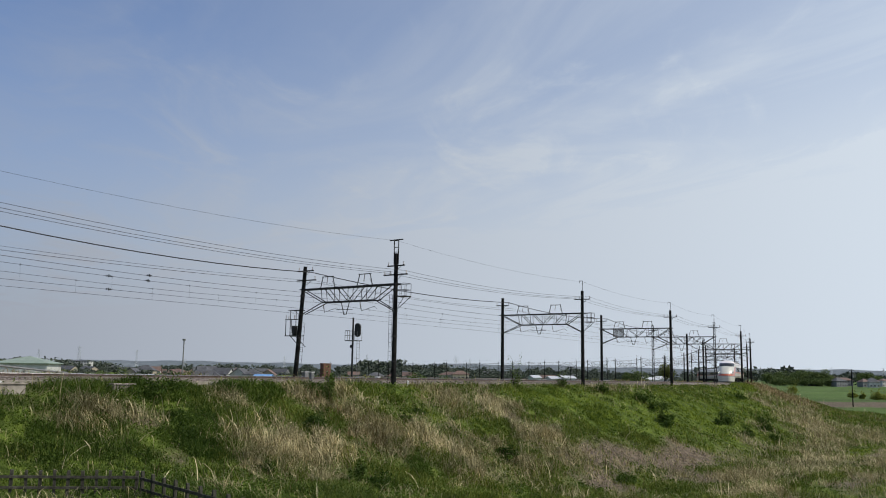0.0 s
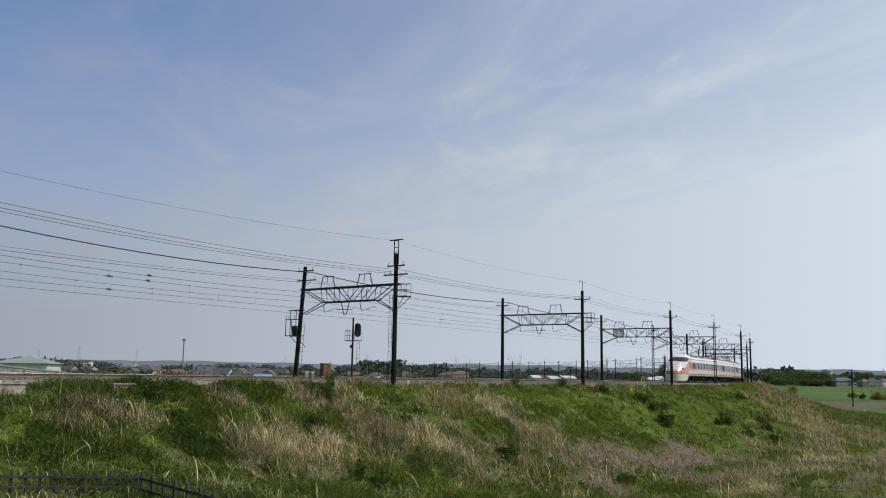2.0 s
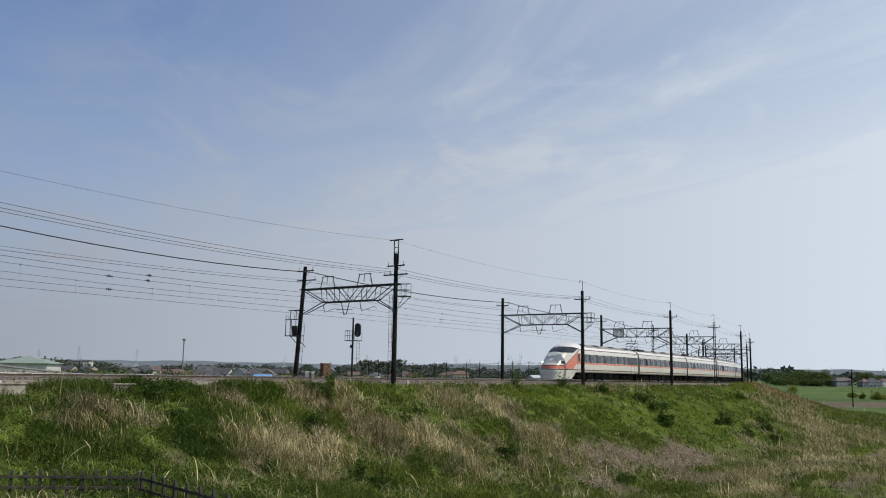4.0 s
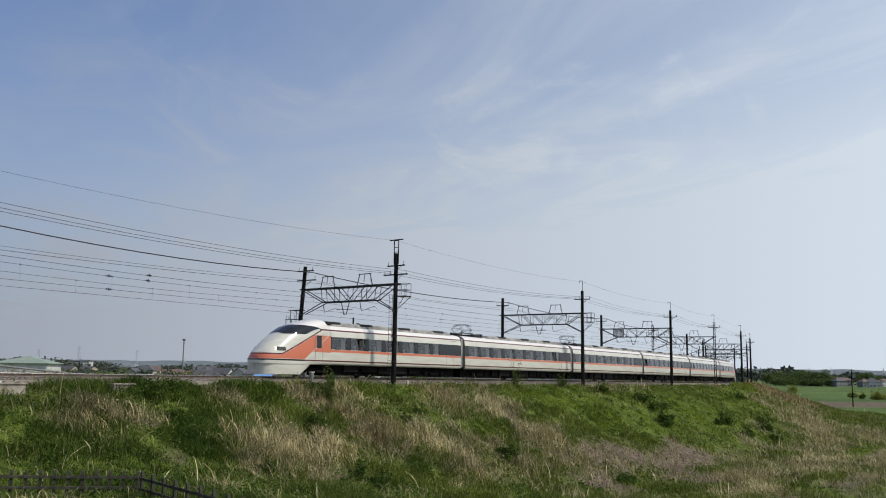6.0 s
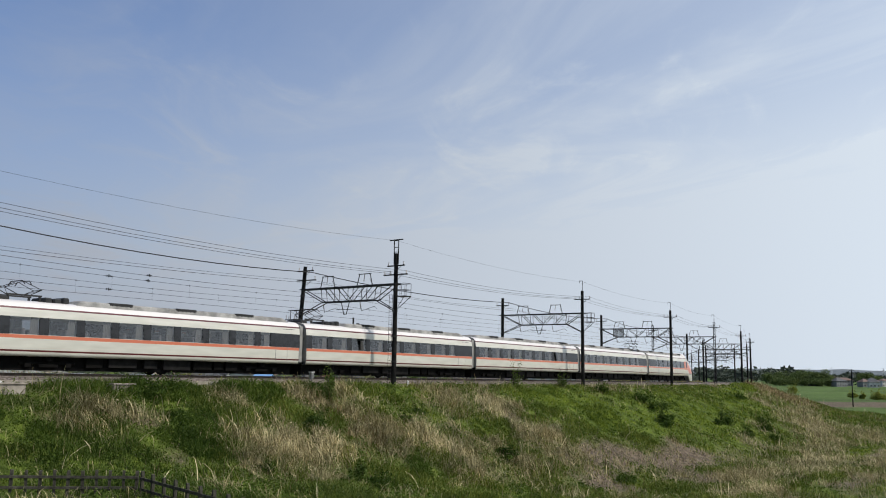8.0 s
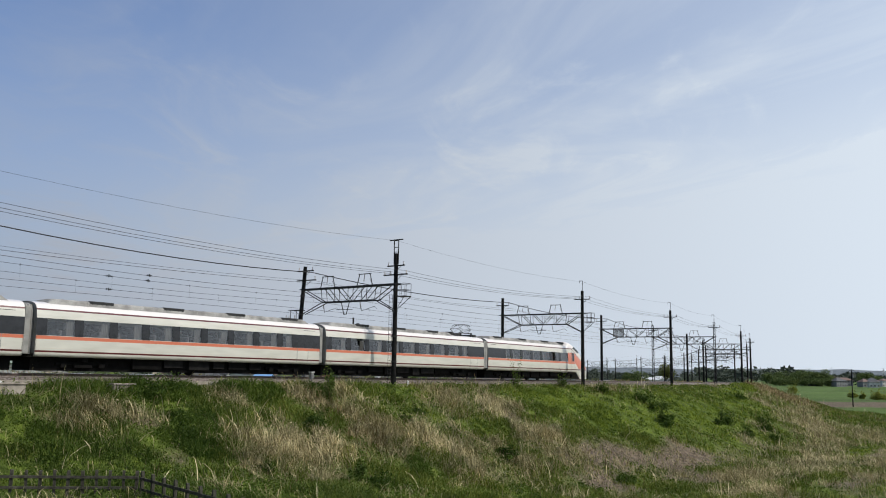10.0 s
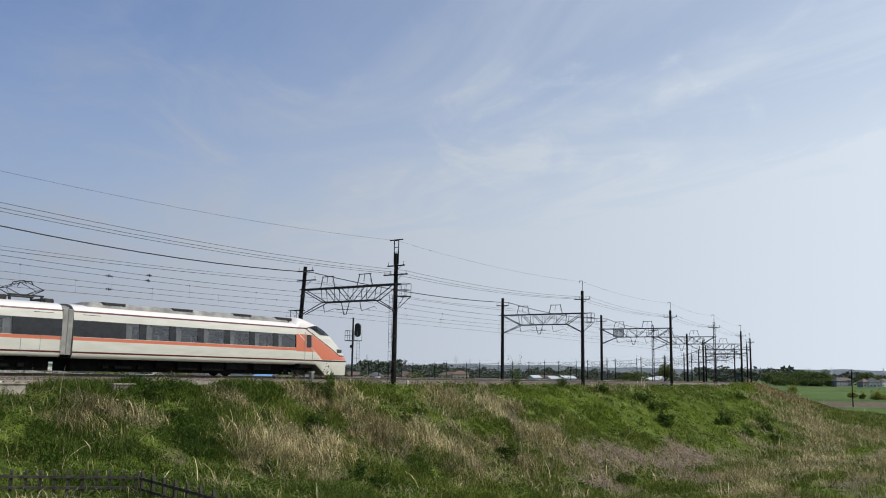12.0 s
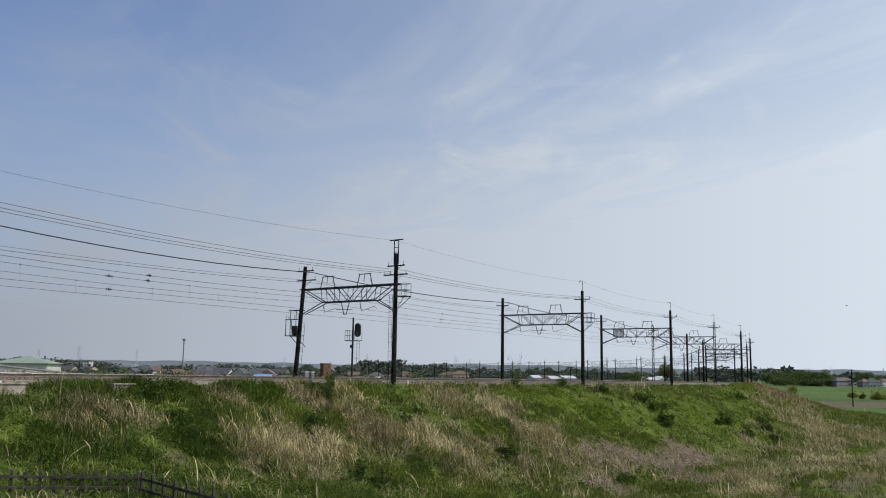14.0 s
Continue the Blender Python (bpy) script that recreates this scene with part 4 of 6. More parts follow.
def lead_car():
    car = empty("lead_car")
    n, back = LEAD / 2 - 0.30, -LEAD / 2 + 0.28
    us = [0.0, 0.06, 0.13, 0.2, 0.4, 0.6, 0.95, 1.3, 1.55, 1.8, 2.2, 2.6, 3.0, 3.5, 4.0, 4.6, 4.8, 4.95, 5.1, 5.2, 5.3, 5.4, 5.48, 5.56]
    rings = [[(n - u, y, z) for y, z in half_to_full(nose_ring(u))] for u in us]
    bm = loft(rings, cap0=True)
    part("nose", bm, M["paint_lead"], car, "smooth rounded cream and orange train nose", smooth=True)
    shell_parts(car, back, n - 5.54, M["paint_lead"])
    end_wall(car, back)
    # windscreen wrapping round the nose
    uu = np.linspace(1.82, 4.60, 26)
    rings = []
    for u in uu:
        zt = float(np.interp(u, [p[0] for p in NOSE_TOP], [p[1] for p in NOSE_TOP]))
        lo = min(2.80 + 0.06 * max(0, u - 3.6), zt - 0.01)
        hi = min(zt, float(np.interp(u, [1.8, 2.8, 4.0, 5.2], [3.46, 3.46, 3.36, 3.14])))
        if u > 3.3:
            lo = lo + (hi - lo) * (u - 3.3) / 1.32
        half = []
        for j in range(9):
            z = lo + (hi - lo) * j / 8
            half.append((nose_y(u, z) + 0.014 if z < zt - 0.004 else 0.0, z + 0.022))
        rings.append(half)
    for k in (1, -1):
        bm = loft([[(n - u + 0.004, k * y, z + 0.003) for y, z in r] for u, r in zip(uu, rings)])
        bmesh.ops.recalc_face_normals(bm, faces=bm.faces)
        part("windscreen", bm, M["dark_glass"], car, "dark wrap-round windscreen glass", smooth=True)
    # front skirt
    rings = []
    for u in (0.03, 0.031, 0.06, 0.09, 0.12, 0.18, 0.25, 0.33, 0.42, 0.6, 0.8, 1.0, 1.3, 1.6, 2.0, 2.6, 2.7, 3.0, 3.3, 3.7):
        w = float(np.interp(u, [p[0] for p in NOSE_W], [p[1] for p in NOSE_W])) - 0.015 if u > 0.0305 else 0.0
        zb = 0.17 + max(0, u - 2.7) * 0.75
        rings.append([(n - u - 0.10, y, z) for y, z in ((max(w - 0.03, 0), zb), (w, max(0.55, zb)), (w, 0.9))])
    for k in (1, -1):
        bm = loft([[(x, k * y, z) for x, y, z in r] for r in rings])
        bmesh.ops.recalc_face_normals(bm, faces=bm.faces)
        o = part("front_skirt", bm, M["paint_lead"], car, smooth=True)
        md = o.modifiers.new("thick", "SOLIDIFY")
        md.thickness, md.offset, md.use_rim = 0.04, -1 if k > 0 else 1, False
    # rubbing strip round the nose
    for k in (1, -1):
        pts = [(n - u, k * (nose_y(max(u, 0.02), 1.12) + 0.015), 1.11) for u in (0.0, 0.06, 0.2, 0.6, 1.3, 2.2, 3.2)]
        bm = tube_path(bmesh.new(), pts, 0.035, 6)
        part("rubbing_strip", bm, M["black"], car)
        # lamp slot
        us2 = np.linspace(1.0, 1.6, 7)
        bm = loft([[(n - u + 0.01, k * (nose_y(u, z) + 0.01), z) for z in (1.68, 1.80, 1.93)] for u in us2])
        bmesh.ops.recalc_face_normals(bm, faces=bm.faces)
        slot = part("headlamp_slot", bm, M["black"], car)
        bm = bmesh.new()
        c = Vector((n - 0.96, k * (nose_y(0.96, 1.80) - 0.055), 1.80))
        bmesh.ops.create_cone(bm, cap_ends=True, segments=14, radius1=0.10, radius2=0.10, depth=0.02, matrix=Matrix.Translation(c) @ pose(0, 0, 0, 0, 90, 0))
        hood = box(bmesh.new(), c.x - 0.25, c.x + 0.02, min(c.y + k * 0.103, c.y + k * 0.12), max(c.y + k * 0.103, c.y + k * 0.12), 1.69, 1.91, 0.004)
        part("lamp_hood", hood, M["black"], slot)
        part("headlamp", bm, M["lamp_on"], slot, "lit headlamp lens")
        # cab door
        ds = np.linspace(4.07, 4.77, 3)
        bm = loft([[(n - u, k * (nose_y(u, z) + 0.012), z) for z in (1.02, 1.3, 1.7, 2.2, 2.7, 2.95)] for u in ds])
        bmesh.ops.recalc_face_normals(bm, faces=bm.faces)
        d = part("cab_door", bm, M["paint_lead"], car)
        bm = loft([[(n - u, k * (nose_y(u, z) + 0.02), z) for z in (1.95, 2.3, 2.78)] for u in (4.20, 4.64)])
        bmesh.ops.recalc_face_normals(bm, faces=bm.faces)
        part("door_window", bm, M["dark_glass"], d)
        for u in (4.07, 4.77):
            bm = loft([[(n - v, k * (nose_y(v, z) + 0.018), z) for z in (1.02, 1.7, 2.2, 2.95)] for v in (u - 0.025, u + 0.025)])
            bmesh.ops.recalc_face_normals(bm, faces=bm.faces)
            part("door_seam", bm, M["gangway"], d)
    panes, x = [], n - 5.62
    while x - 1.5 > back + 2.9:
        panes.append((x, x - 1.48))
        x -= 1.92
    panes.append((x, x - 0.8))
    window_run(car, n - 5.54, back, panes)
    seats(car, back + 3.2, n - 7.0, 1.1)
    bogie(car, n - 5.1)
    bogie(car, back + 3.2)
    underfloor(car, back + 5.2, n - 7.2, 11)
    roof_gear(car, back + 0.7, n - 5.75, (-8.0, -3.6, 0.8, 4.2))
    bm = bmesh.new()
    box(bm, n - 6.0, n - 5.7, -0.85, 0.85, 3.55, 3.76, 0.03)
    part("roof_intake", bm, M["black"], car)
    gangway(car, back, -1)
    door_marks(car, back + 1.6, M["paint_lead"])
    return car


def run(t):
    """How far the nose has run past the bank; the train picks up speed at the end."""
    q = t - 6.5
    return SPEED * q + ACC * q * q / 2 + 0.48 * max(t - 11.5, 0.0) ** 2


def car_pose(t, centre, turned=False):
    """The pose of a car whose middle lies that far behind the train's nose."""
    s = centre - run(t)
    a, b = track(s - 6.9), track(s + 6.9)
    x = (a - b).normalized()
    if turned:
        x = -x
    y = Vector((0, 0, 1)).cross(x).normalized()
    z = x.cross(y)
    m = Matrix((x, y, z)).transposed().to_4x4()
    m.translation = (a + b) / 2
    return m


TRAIN = []


def build_train():
    g = "cars of the express train"
    lead = lead_car()
    tagged(lead, "cream express train lead car with an orange flash and rounded nose", "train car", g)
    TRAIN.append((lead, LEAD / 2, False))
    plain = mid_car(0)
    tagged(plain, "cream express passenger car with an orange band under tinted windows", "train car", g)
    front = mid_car(1)
    tagged(front, "cream express passenger car with a pantograph at its leading end", "train car", g)
    TRAIN.append((front, LEAD + 10, False))
    TRAIN.append((copy_thing(front, Matrix.Identity(4)), LEAD + 30, False))
    TRAIN.append((plain, LEAD + 50, False))
    rear = mid_car(-1)
    tagged(rear, "cream express passenger car with a pantograph at its trailing end", "train car", g)
    TRAIN.append((rear, LEAD + 70, False))
    tail = copy_thing(lead, Matrix.Identity(4))
    tagged(tail, "cream express train tail car with an orange flash and rounded nose")
    for o in tail.children_recursive:
        if o.name.startswith("headlamp") and not o.name.startswith("headlamp_slot"):
            o.data = o.data.copy()
            o.data.materials[0] = M["dark_glass"]
            tagged(o, "unlit lamp lens")
    TRAIN.append((tail, LEAD * 1.5 + 80, True))


def motions():
    walk(insect, [(k, pose(x, y, z)) for k, x, y, z in INSECT])
    for car, centre, turned in TRAIN:
        walk(car, [(k * 0.25, car_pose(k * 0.25, centre, turned)) for k in range(57)])
        # the wheels roll with the car
        for o in car.children_recursive:
            if o.name.startswith("wheelset"):
                x = o.matrix_local.translation.x
                rows = []
                for k in range(421):
                    turn = run(k / 30) / 0.43 * (-1 if turned else 1)
                    rows.append((k / 30, Matrix.Translation((x, 0, 0.43)) @ Matrix.Rotation(turn, 4, "Y")))
                walk(o, rows)


# ---- plants ----
def plant_material(name, c1, c2, c3, rough=0.75, sheen=0.25):
    """Leaf or straw colours that differ from piece to piece, partly lit through."""
    m, nt, b = mat(name, rough)
    N, L = nt.nodes, nt.links
    ge = N.new("ShaderNodeNewGeometry")
    rp = N.new("ShaderNodeValToRGB")
    e = rp.color_ramp.elements
    e[0].color, e[1].color = (*c1, 1), (*c3, 1)
    mid = e.new(0.5)
    mid.color = (*c2, 1)
    L.new(ge.outputs["Random Per Island"], rp.inputs["Fac"])
    co = N.new("ShaderNodeTexCoord")
    no = N.new("ShaderNodeTexNoise")
    no.inputs["Scale"].default_value, no.inputs["Detail"].default_value = 0.35, 4
    L.new(co.outputs["Object"], no.inputs["Vector"])
    mx = N.new("ShaderNodeMixRGB")
    mx.blend_type = "MULTIPLY"
    mx.inputs[0].default_value = 0.7
    r2 = N.new("ShaderNodeValToRGB")
    r2.color_ramp.elements[0].position, r2.color_ramp.elements[1].position = 0.3, 0.7
    r2.color_ramp.elements[0].color, r2.color_ramp.elements[1].color = (0.48, 0.52, 0.46, 1), (1.12, 1.08, 1.0, 1)
    L.new(no.outputs["Fac"], r2.inputs["Fac"])
    L.new(rp.outputs[0], mx.inputs[1])
    L.new(r2.outputs[0], mx.inputs[2])
    fine = N.new("ShaderNodeTexNoise")
    fine.inputs["Scale"].default_value, fine.inputs["Detail"].default_value = 1.7, 3
    L.new(co.outputs["Object"], fine.inputs["Vector"])
    r3 = N.new("ShaderNodeValToRGB")
    r3.color_ramp.elements[0].position, r3.color_ramp.elements[1].position = 0.35, 0.68
    r3.color_ramp.elements[0].color, r3.color_ramp.elements[1].color = (0.58, 0.60, 0.56, 1), (1.15, 1.12, 1.05, 1)
    L.new(fine.outputs["Fac"], r3.inputs["Fac"])
    m2 = N.new("ShaderNodeMixRGB")
    m2.blend_type = "MULTIPLY"
    m2.inputs[0].default_value = 0.8
    L.new(mx.outputs[0], m2.inputs[1])
    L.new(r3.outputs[0], m2.inputs[2])
    mx = m2
    L.new(mx.outputs[0], b.inputs["Base Color"])
    tr = N.new("ShaderNodeBsdfTranslucent")
    L.new(mx.outputs[0], tr.inputs[0])
    ms = N.new("ShaderNodeMixShader")
    ms.inputs[0].default_value = sheen
    L.new(b.outputs[0], ms.inputs[1])
    L.new(tr.outputs[0], ms.inputs[2])
    L.new(ms.outputs[0], N["Material Output"].inputs[0])
    return m


M["grass_green"] = plant_material("green_grass_blade", (0.155, 0.225, 0.024), (0.26, 0.345, 0.042), (0.37, 0.44, 0.080))
M["grass_rank"] = plant_material("rank_grass_blade", (0.095, 0.130, 0.022), (0.17, 0.215, 0.038), (0.29, 0.32, 0.078))
M["grass_dry"] = plant_material("dry_straw", (0.17, 0.138, 0.068), (0.50, 0.43, 0.24), (0.80, 0.71, 0.47), sheen=0.15)
M["grass_rust"] = plant_material("rusty_dry_grass", (0.17, 0.11, 0.062), (0.36, 0.25, 0.145), (0.54, 0.41, 0.26), sheen=0.15)
M["weed"] = plant_material("weed_leaf", (0.056, 0.100, 0.016), (0.105, 0.165, 0.028), (0.17, 0.235, 0.044))
M["shrub"] = plant_material("dark_shrub_leaf", (0.034, 0.066, 0.012), (0.064, 0.112, 0.020), (0.11, 0.165, 0.030))
M["shrub_light"] = plant_material("light_shrub_leaf", (0.07, 0.12, 0.025), (0.12, 0.18, 0.04), (0.18, 0.24, 0.06))
M["tree_leaf"] = plant_material("tree_leaf", (0.075, 0.115, 0.040), (0.13, 0.18, 0.064), (0.19, 0.24, 0.088))
M["tree_young"] = plant_material("spring_leaf", (0.09, 0.11, 0.025), (0.14, 0.16, 0.04), (0.2, 0.21, 0.06))
M["yellow_leaf"] = plant_material("yellow_green_leaf", (0.17, 0.20, 0.045), (0.26, 0.29, 0.065), (0.36, 0.38, 0.10))
M["grass_dark"] = plant_material("dark_grass_blade", (0.042, 0.078, 0.014), (0.080, 0.130, 0.024), (0.135, 0.19, 0.038))
M["bark"] = surface("bark", (0.03, 0.024, 0.018), (0.07, 0.055, 0.04), 5, 0.9, 0, 0.5)
M["litter"] = plant_material("mown_litter", (0.095, 0.072, 0.050), (0.25, 0.195, 0.138), (0.50, 0.41, 0.30), sheen=0.05)


def ground_material():
    m, nt, b = mat("embankment_and_fields", 0.95)
    N, L = nt.nodes, nt.links
    co = N.new("ShaderNodeTexCoord")

    def noise_(scale, detail=5):
        n = N.new("ShaderNodeTexNoise")
        n.inputs["Scale"].default_value, n.inputs["Detail"].default_value = scale, detail
        L.new(co.outputs["Object"], n.inputs["Vector"])
        return n.outputs["Fac"]

    def two(fac, c1, c2, lo=0.38, hi=0.62):
        r = N.new("ShaderNodeValToRGB")
        r.color_ramp.elements[0].position, r.color_ramp.elements[1].position = lo, hi
        r.color_ramp.elements[0].color, r.color_ramp.elements[1].color = (*c1, 1), (*c2, 1)
        L.new(fac, r.inputs["Fac"])
        return r.outputs[0]

    def mixed(fac, a, c):
        n = N.new("ShaderNodeMixRGB")
        L.new(fac, n.inputs[0])
        L.new(a, n.inputs[1])
        L.new(c, n.inputs[2])
        return n.outputs[0]

    def attr(name):
        n = N.new("ShaderNodeAttribute")
        n.attribute_name = name
        return n.outputs["Fac"]

    green = two(noise_(1.2), (0.045, 0.065, 0.012), (0.115, 0.155, 0.024))
    straw = two(noise_(5.0), (0.075, 0.062, 0.033), (0.20, 0.16, 0.092))
    soil = two(noise_(3.0), (0.075, 0.058, 0.042), (0.21, 0.165, 0.12))
    col = mixed(attr("dry"), green, straw)
    col = mixed(attr("bare"), col, soil)
    # farm fields in strips
    br = N.new("ShaderNodeTexBrick")
    mp = N.new("ShaderNodeMapping")
    mp.inputs["Rotation"].default_value = (0, 0, radians(-14))
    mp.inputs["Location"].default_value = (13, 9, 0)
    L.new(co.outputs["Object"], mp.inputs[0])
    L.new(mp.outputs[0], br.inputs["Vector"])
    br.inputs["Scale"].default_value = 1.0
    br.inputs["Brick Width"].default_value, br.inputs["Row Height"].default_value, br.inputs["Mortar Size"].default_value = 95.0, 34.0, 0.8
    br.inputs["Color1"].default_value, br.inputs["Color2"].default_value = (0.066, 0.115, 0.030, 1), (0.098, 0.145, 0.040, 1)
    br.inputs["Mortar"].default_value = (0.05, 0.06, 0.025, 1)
    hue = N.new("ShaderNodeMixRGB")
    hue.blend_type = "MULTIPLY"
    hue.inputs[0].default_value = 0.6
    L.new(br.outputs[0], hue.inputs[1])
    L.new(two(noise_(0.05), (0.6, 0.6, 0.6), (1.2, 1.2, 1.1)), hue.inputs[2])
    col = mixed(attr("field"), col, hue.outputs[0])
    tilled = two(noise_(0.6), (0.095, 0.072, 0.05), (0.155, 0.12, 0.088))
    col = mixed(attr("plough"), col, tilled)
    L.new(col, b.inputs["Base Color"])
    bp = N.new("ShaderNodeBump")
    bp.inputs["Strength"].default_value, bp.inputs["Distance"].default_value = 0.9, 0.12
    L.new(noise_(7.0, 8), bp.inputs["Height"])
    L.new(bp.outputs[0], b.inputs["Normal"])
    return m


M["ground"] = ground_material()


def in_sight(x, y):
    return (y > 24) & (np.abs(x) < 0.56 * y + 3)


def scatter(rng, n, s0, s1, o0, o1):
    s, o = rng.uniform(s0, s1, n), rng.uniform(o0, o1, n)
    a = np.interp(s, TS, TPH)
    x = np.interp(s, TS, TX) + o * np.sin(a)
    y = np.interp(s, TS, TY) - o * np.cos(a)
    k = in_sight(x, y)
    return s[k], o[k], x[k], y[k]


def blades(rng, x, y, z, height_, width, lean, droop):
    """Bent blades of three triangles each."""
    n = len(x)
    a = rng.uniform(0, 2 * np.pi, n)
    d = rng.uniform(0, 2 * np.pi, n)
    w = width * rng.uniform(0.6, 1.3, n)
    ux, uy = np.cos(a) * w / 2, np.sin(a) * w / 2
    lx, ly = np.cos(d) * lean * height_, np.sin(d) * lean * height_
    base = np.column_stack([x, y, z - 0.03])
    side = np.column_stack([ux, uy, np.zeros(n)])
    mid = base + np.column_stack([lx * 0.4, ly * 0.4, height_ * (0.62 - 0.1 * droop)])
    tip = base + np.column_stack([lx * (1 + 0.6 * droop), ly * (1 + 0.6 * droop), height_ * (1 - 0.45 * droop)])
    v = np.stack([base - side, base + side, mid - side * 0.75, mid + side * 0.75, tip], axis=1).reshape(-1, 3)
    i = np.arange(n)[:, None] * 5
    t = np.concatenate([i + [[0, 1, 2]], i + [[1, 3, 2]], i + [[2, 3, 4]]], axis=1).reshape(-1, 3)
    return v, t


def arching(rng, x, y, z, length, width, heading, tilt, bend):
    """Long stalks of four pieces each that bend over towards their heading."""
    n = len(x)
    w = width * rng.uniform(0.6, 1.3, n)
    a = heading + np.pi / 2 + rng.normal(0, 0.5, n)
    side = np.column_stack([np.cos(a) * w / 2, np.sin(a) * w / 2, np.zeros(n)])
    p = np.column_stack([x, y, z - 0.04])
    rows = [p - side, p + side]
    for i in range(4):
        th = tilt + bend * (i / 3.0) ** 1.4
        p = p + (length / 4)[:, None] * np.column_stack([np.sin(th) * np.cos(heading), np.sin(th) * np.sin(heading), np.cos(th)])
        k = 0.9 - 0.22 * i
        rows += [p - side * k, p + side * k] if i < 3 else [p]
    v = np.stack(rows, axis=1).reshape(-1, 3)
    f = []
    for i in range(3):
        f += [(2 * i, 2 * i + 1, 2 * i + 2), (2 * i + 1, 2 * i + 3, 2 * i + 2)]
    f.append((6, 7, 8))
    return v, (np.arange(n)[:, None, None] * 9 + np.array(f)[None]).reshape(-1, 3)


def leaf_quads(rng, c, size, up=0.3):
    """Diamond leaves at the points c, turned every way."""
    n = len(c)
    u = rng.normal(size=(n, 3))
    u[:, 2] *= 0.6
    u /= np.linalg.norm(u, axis=1)[:, None]
    w = rng.normal(size=(n, 3))
    w -= (w * u).sum(1)[:, None] * u
    w /= np.linalg.norm(w, axis=1)[:, None]
    L = (size * rng.uniform(0.6, 1.4, n))[:, None]
    v = np.stack([c - u * L * 0.5, c + w * L * 0.28, c + u * L * 0.5, c - w * L * 0.28], axis=1).reshape(-1, 3)
    q = np.arange(n)[:, None] * 4 + np.array([[0, 1, 2, 3]])
    return v, q


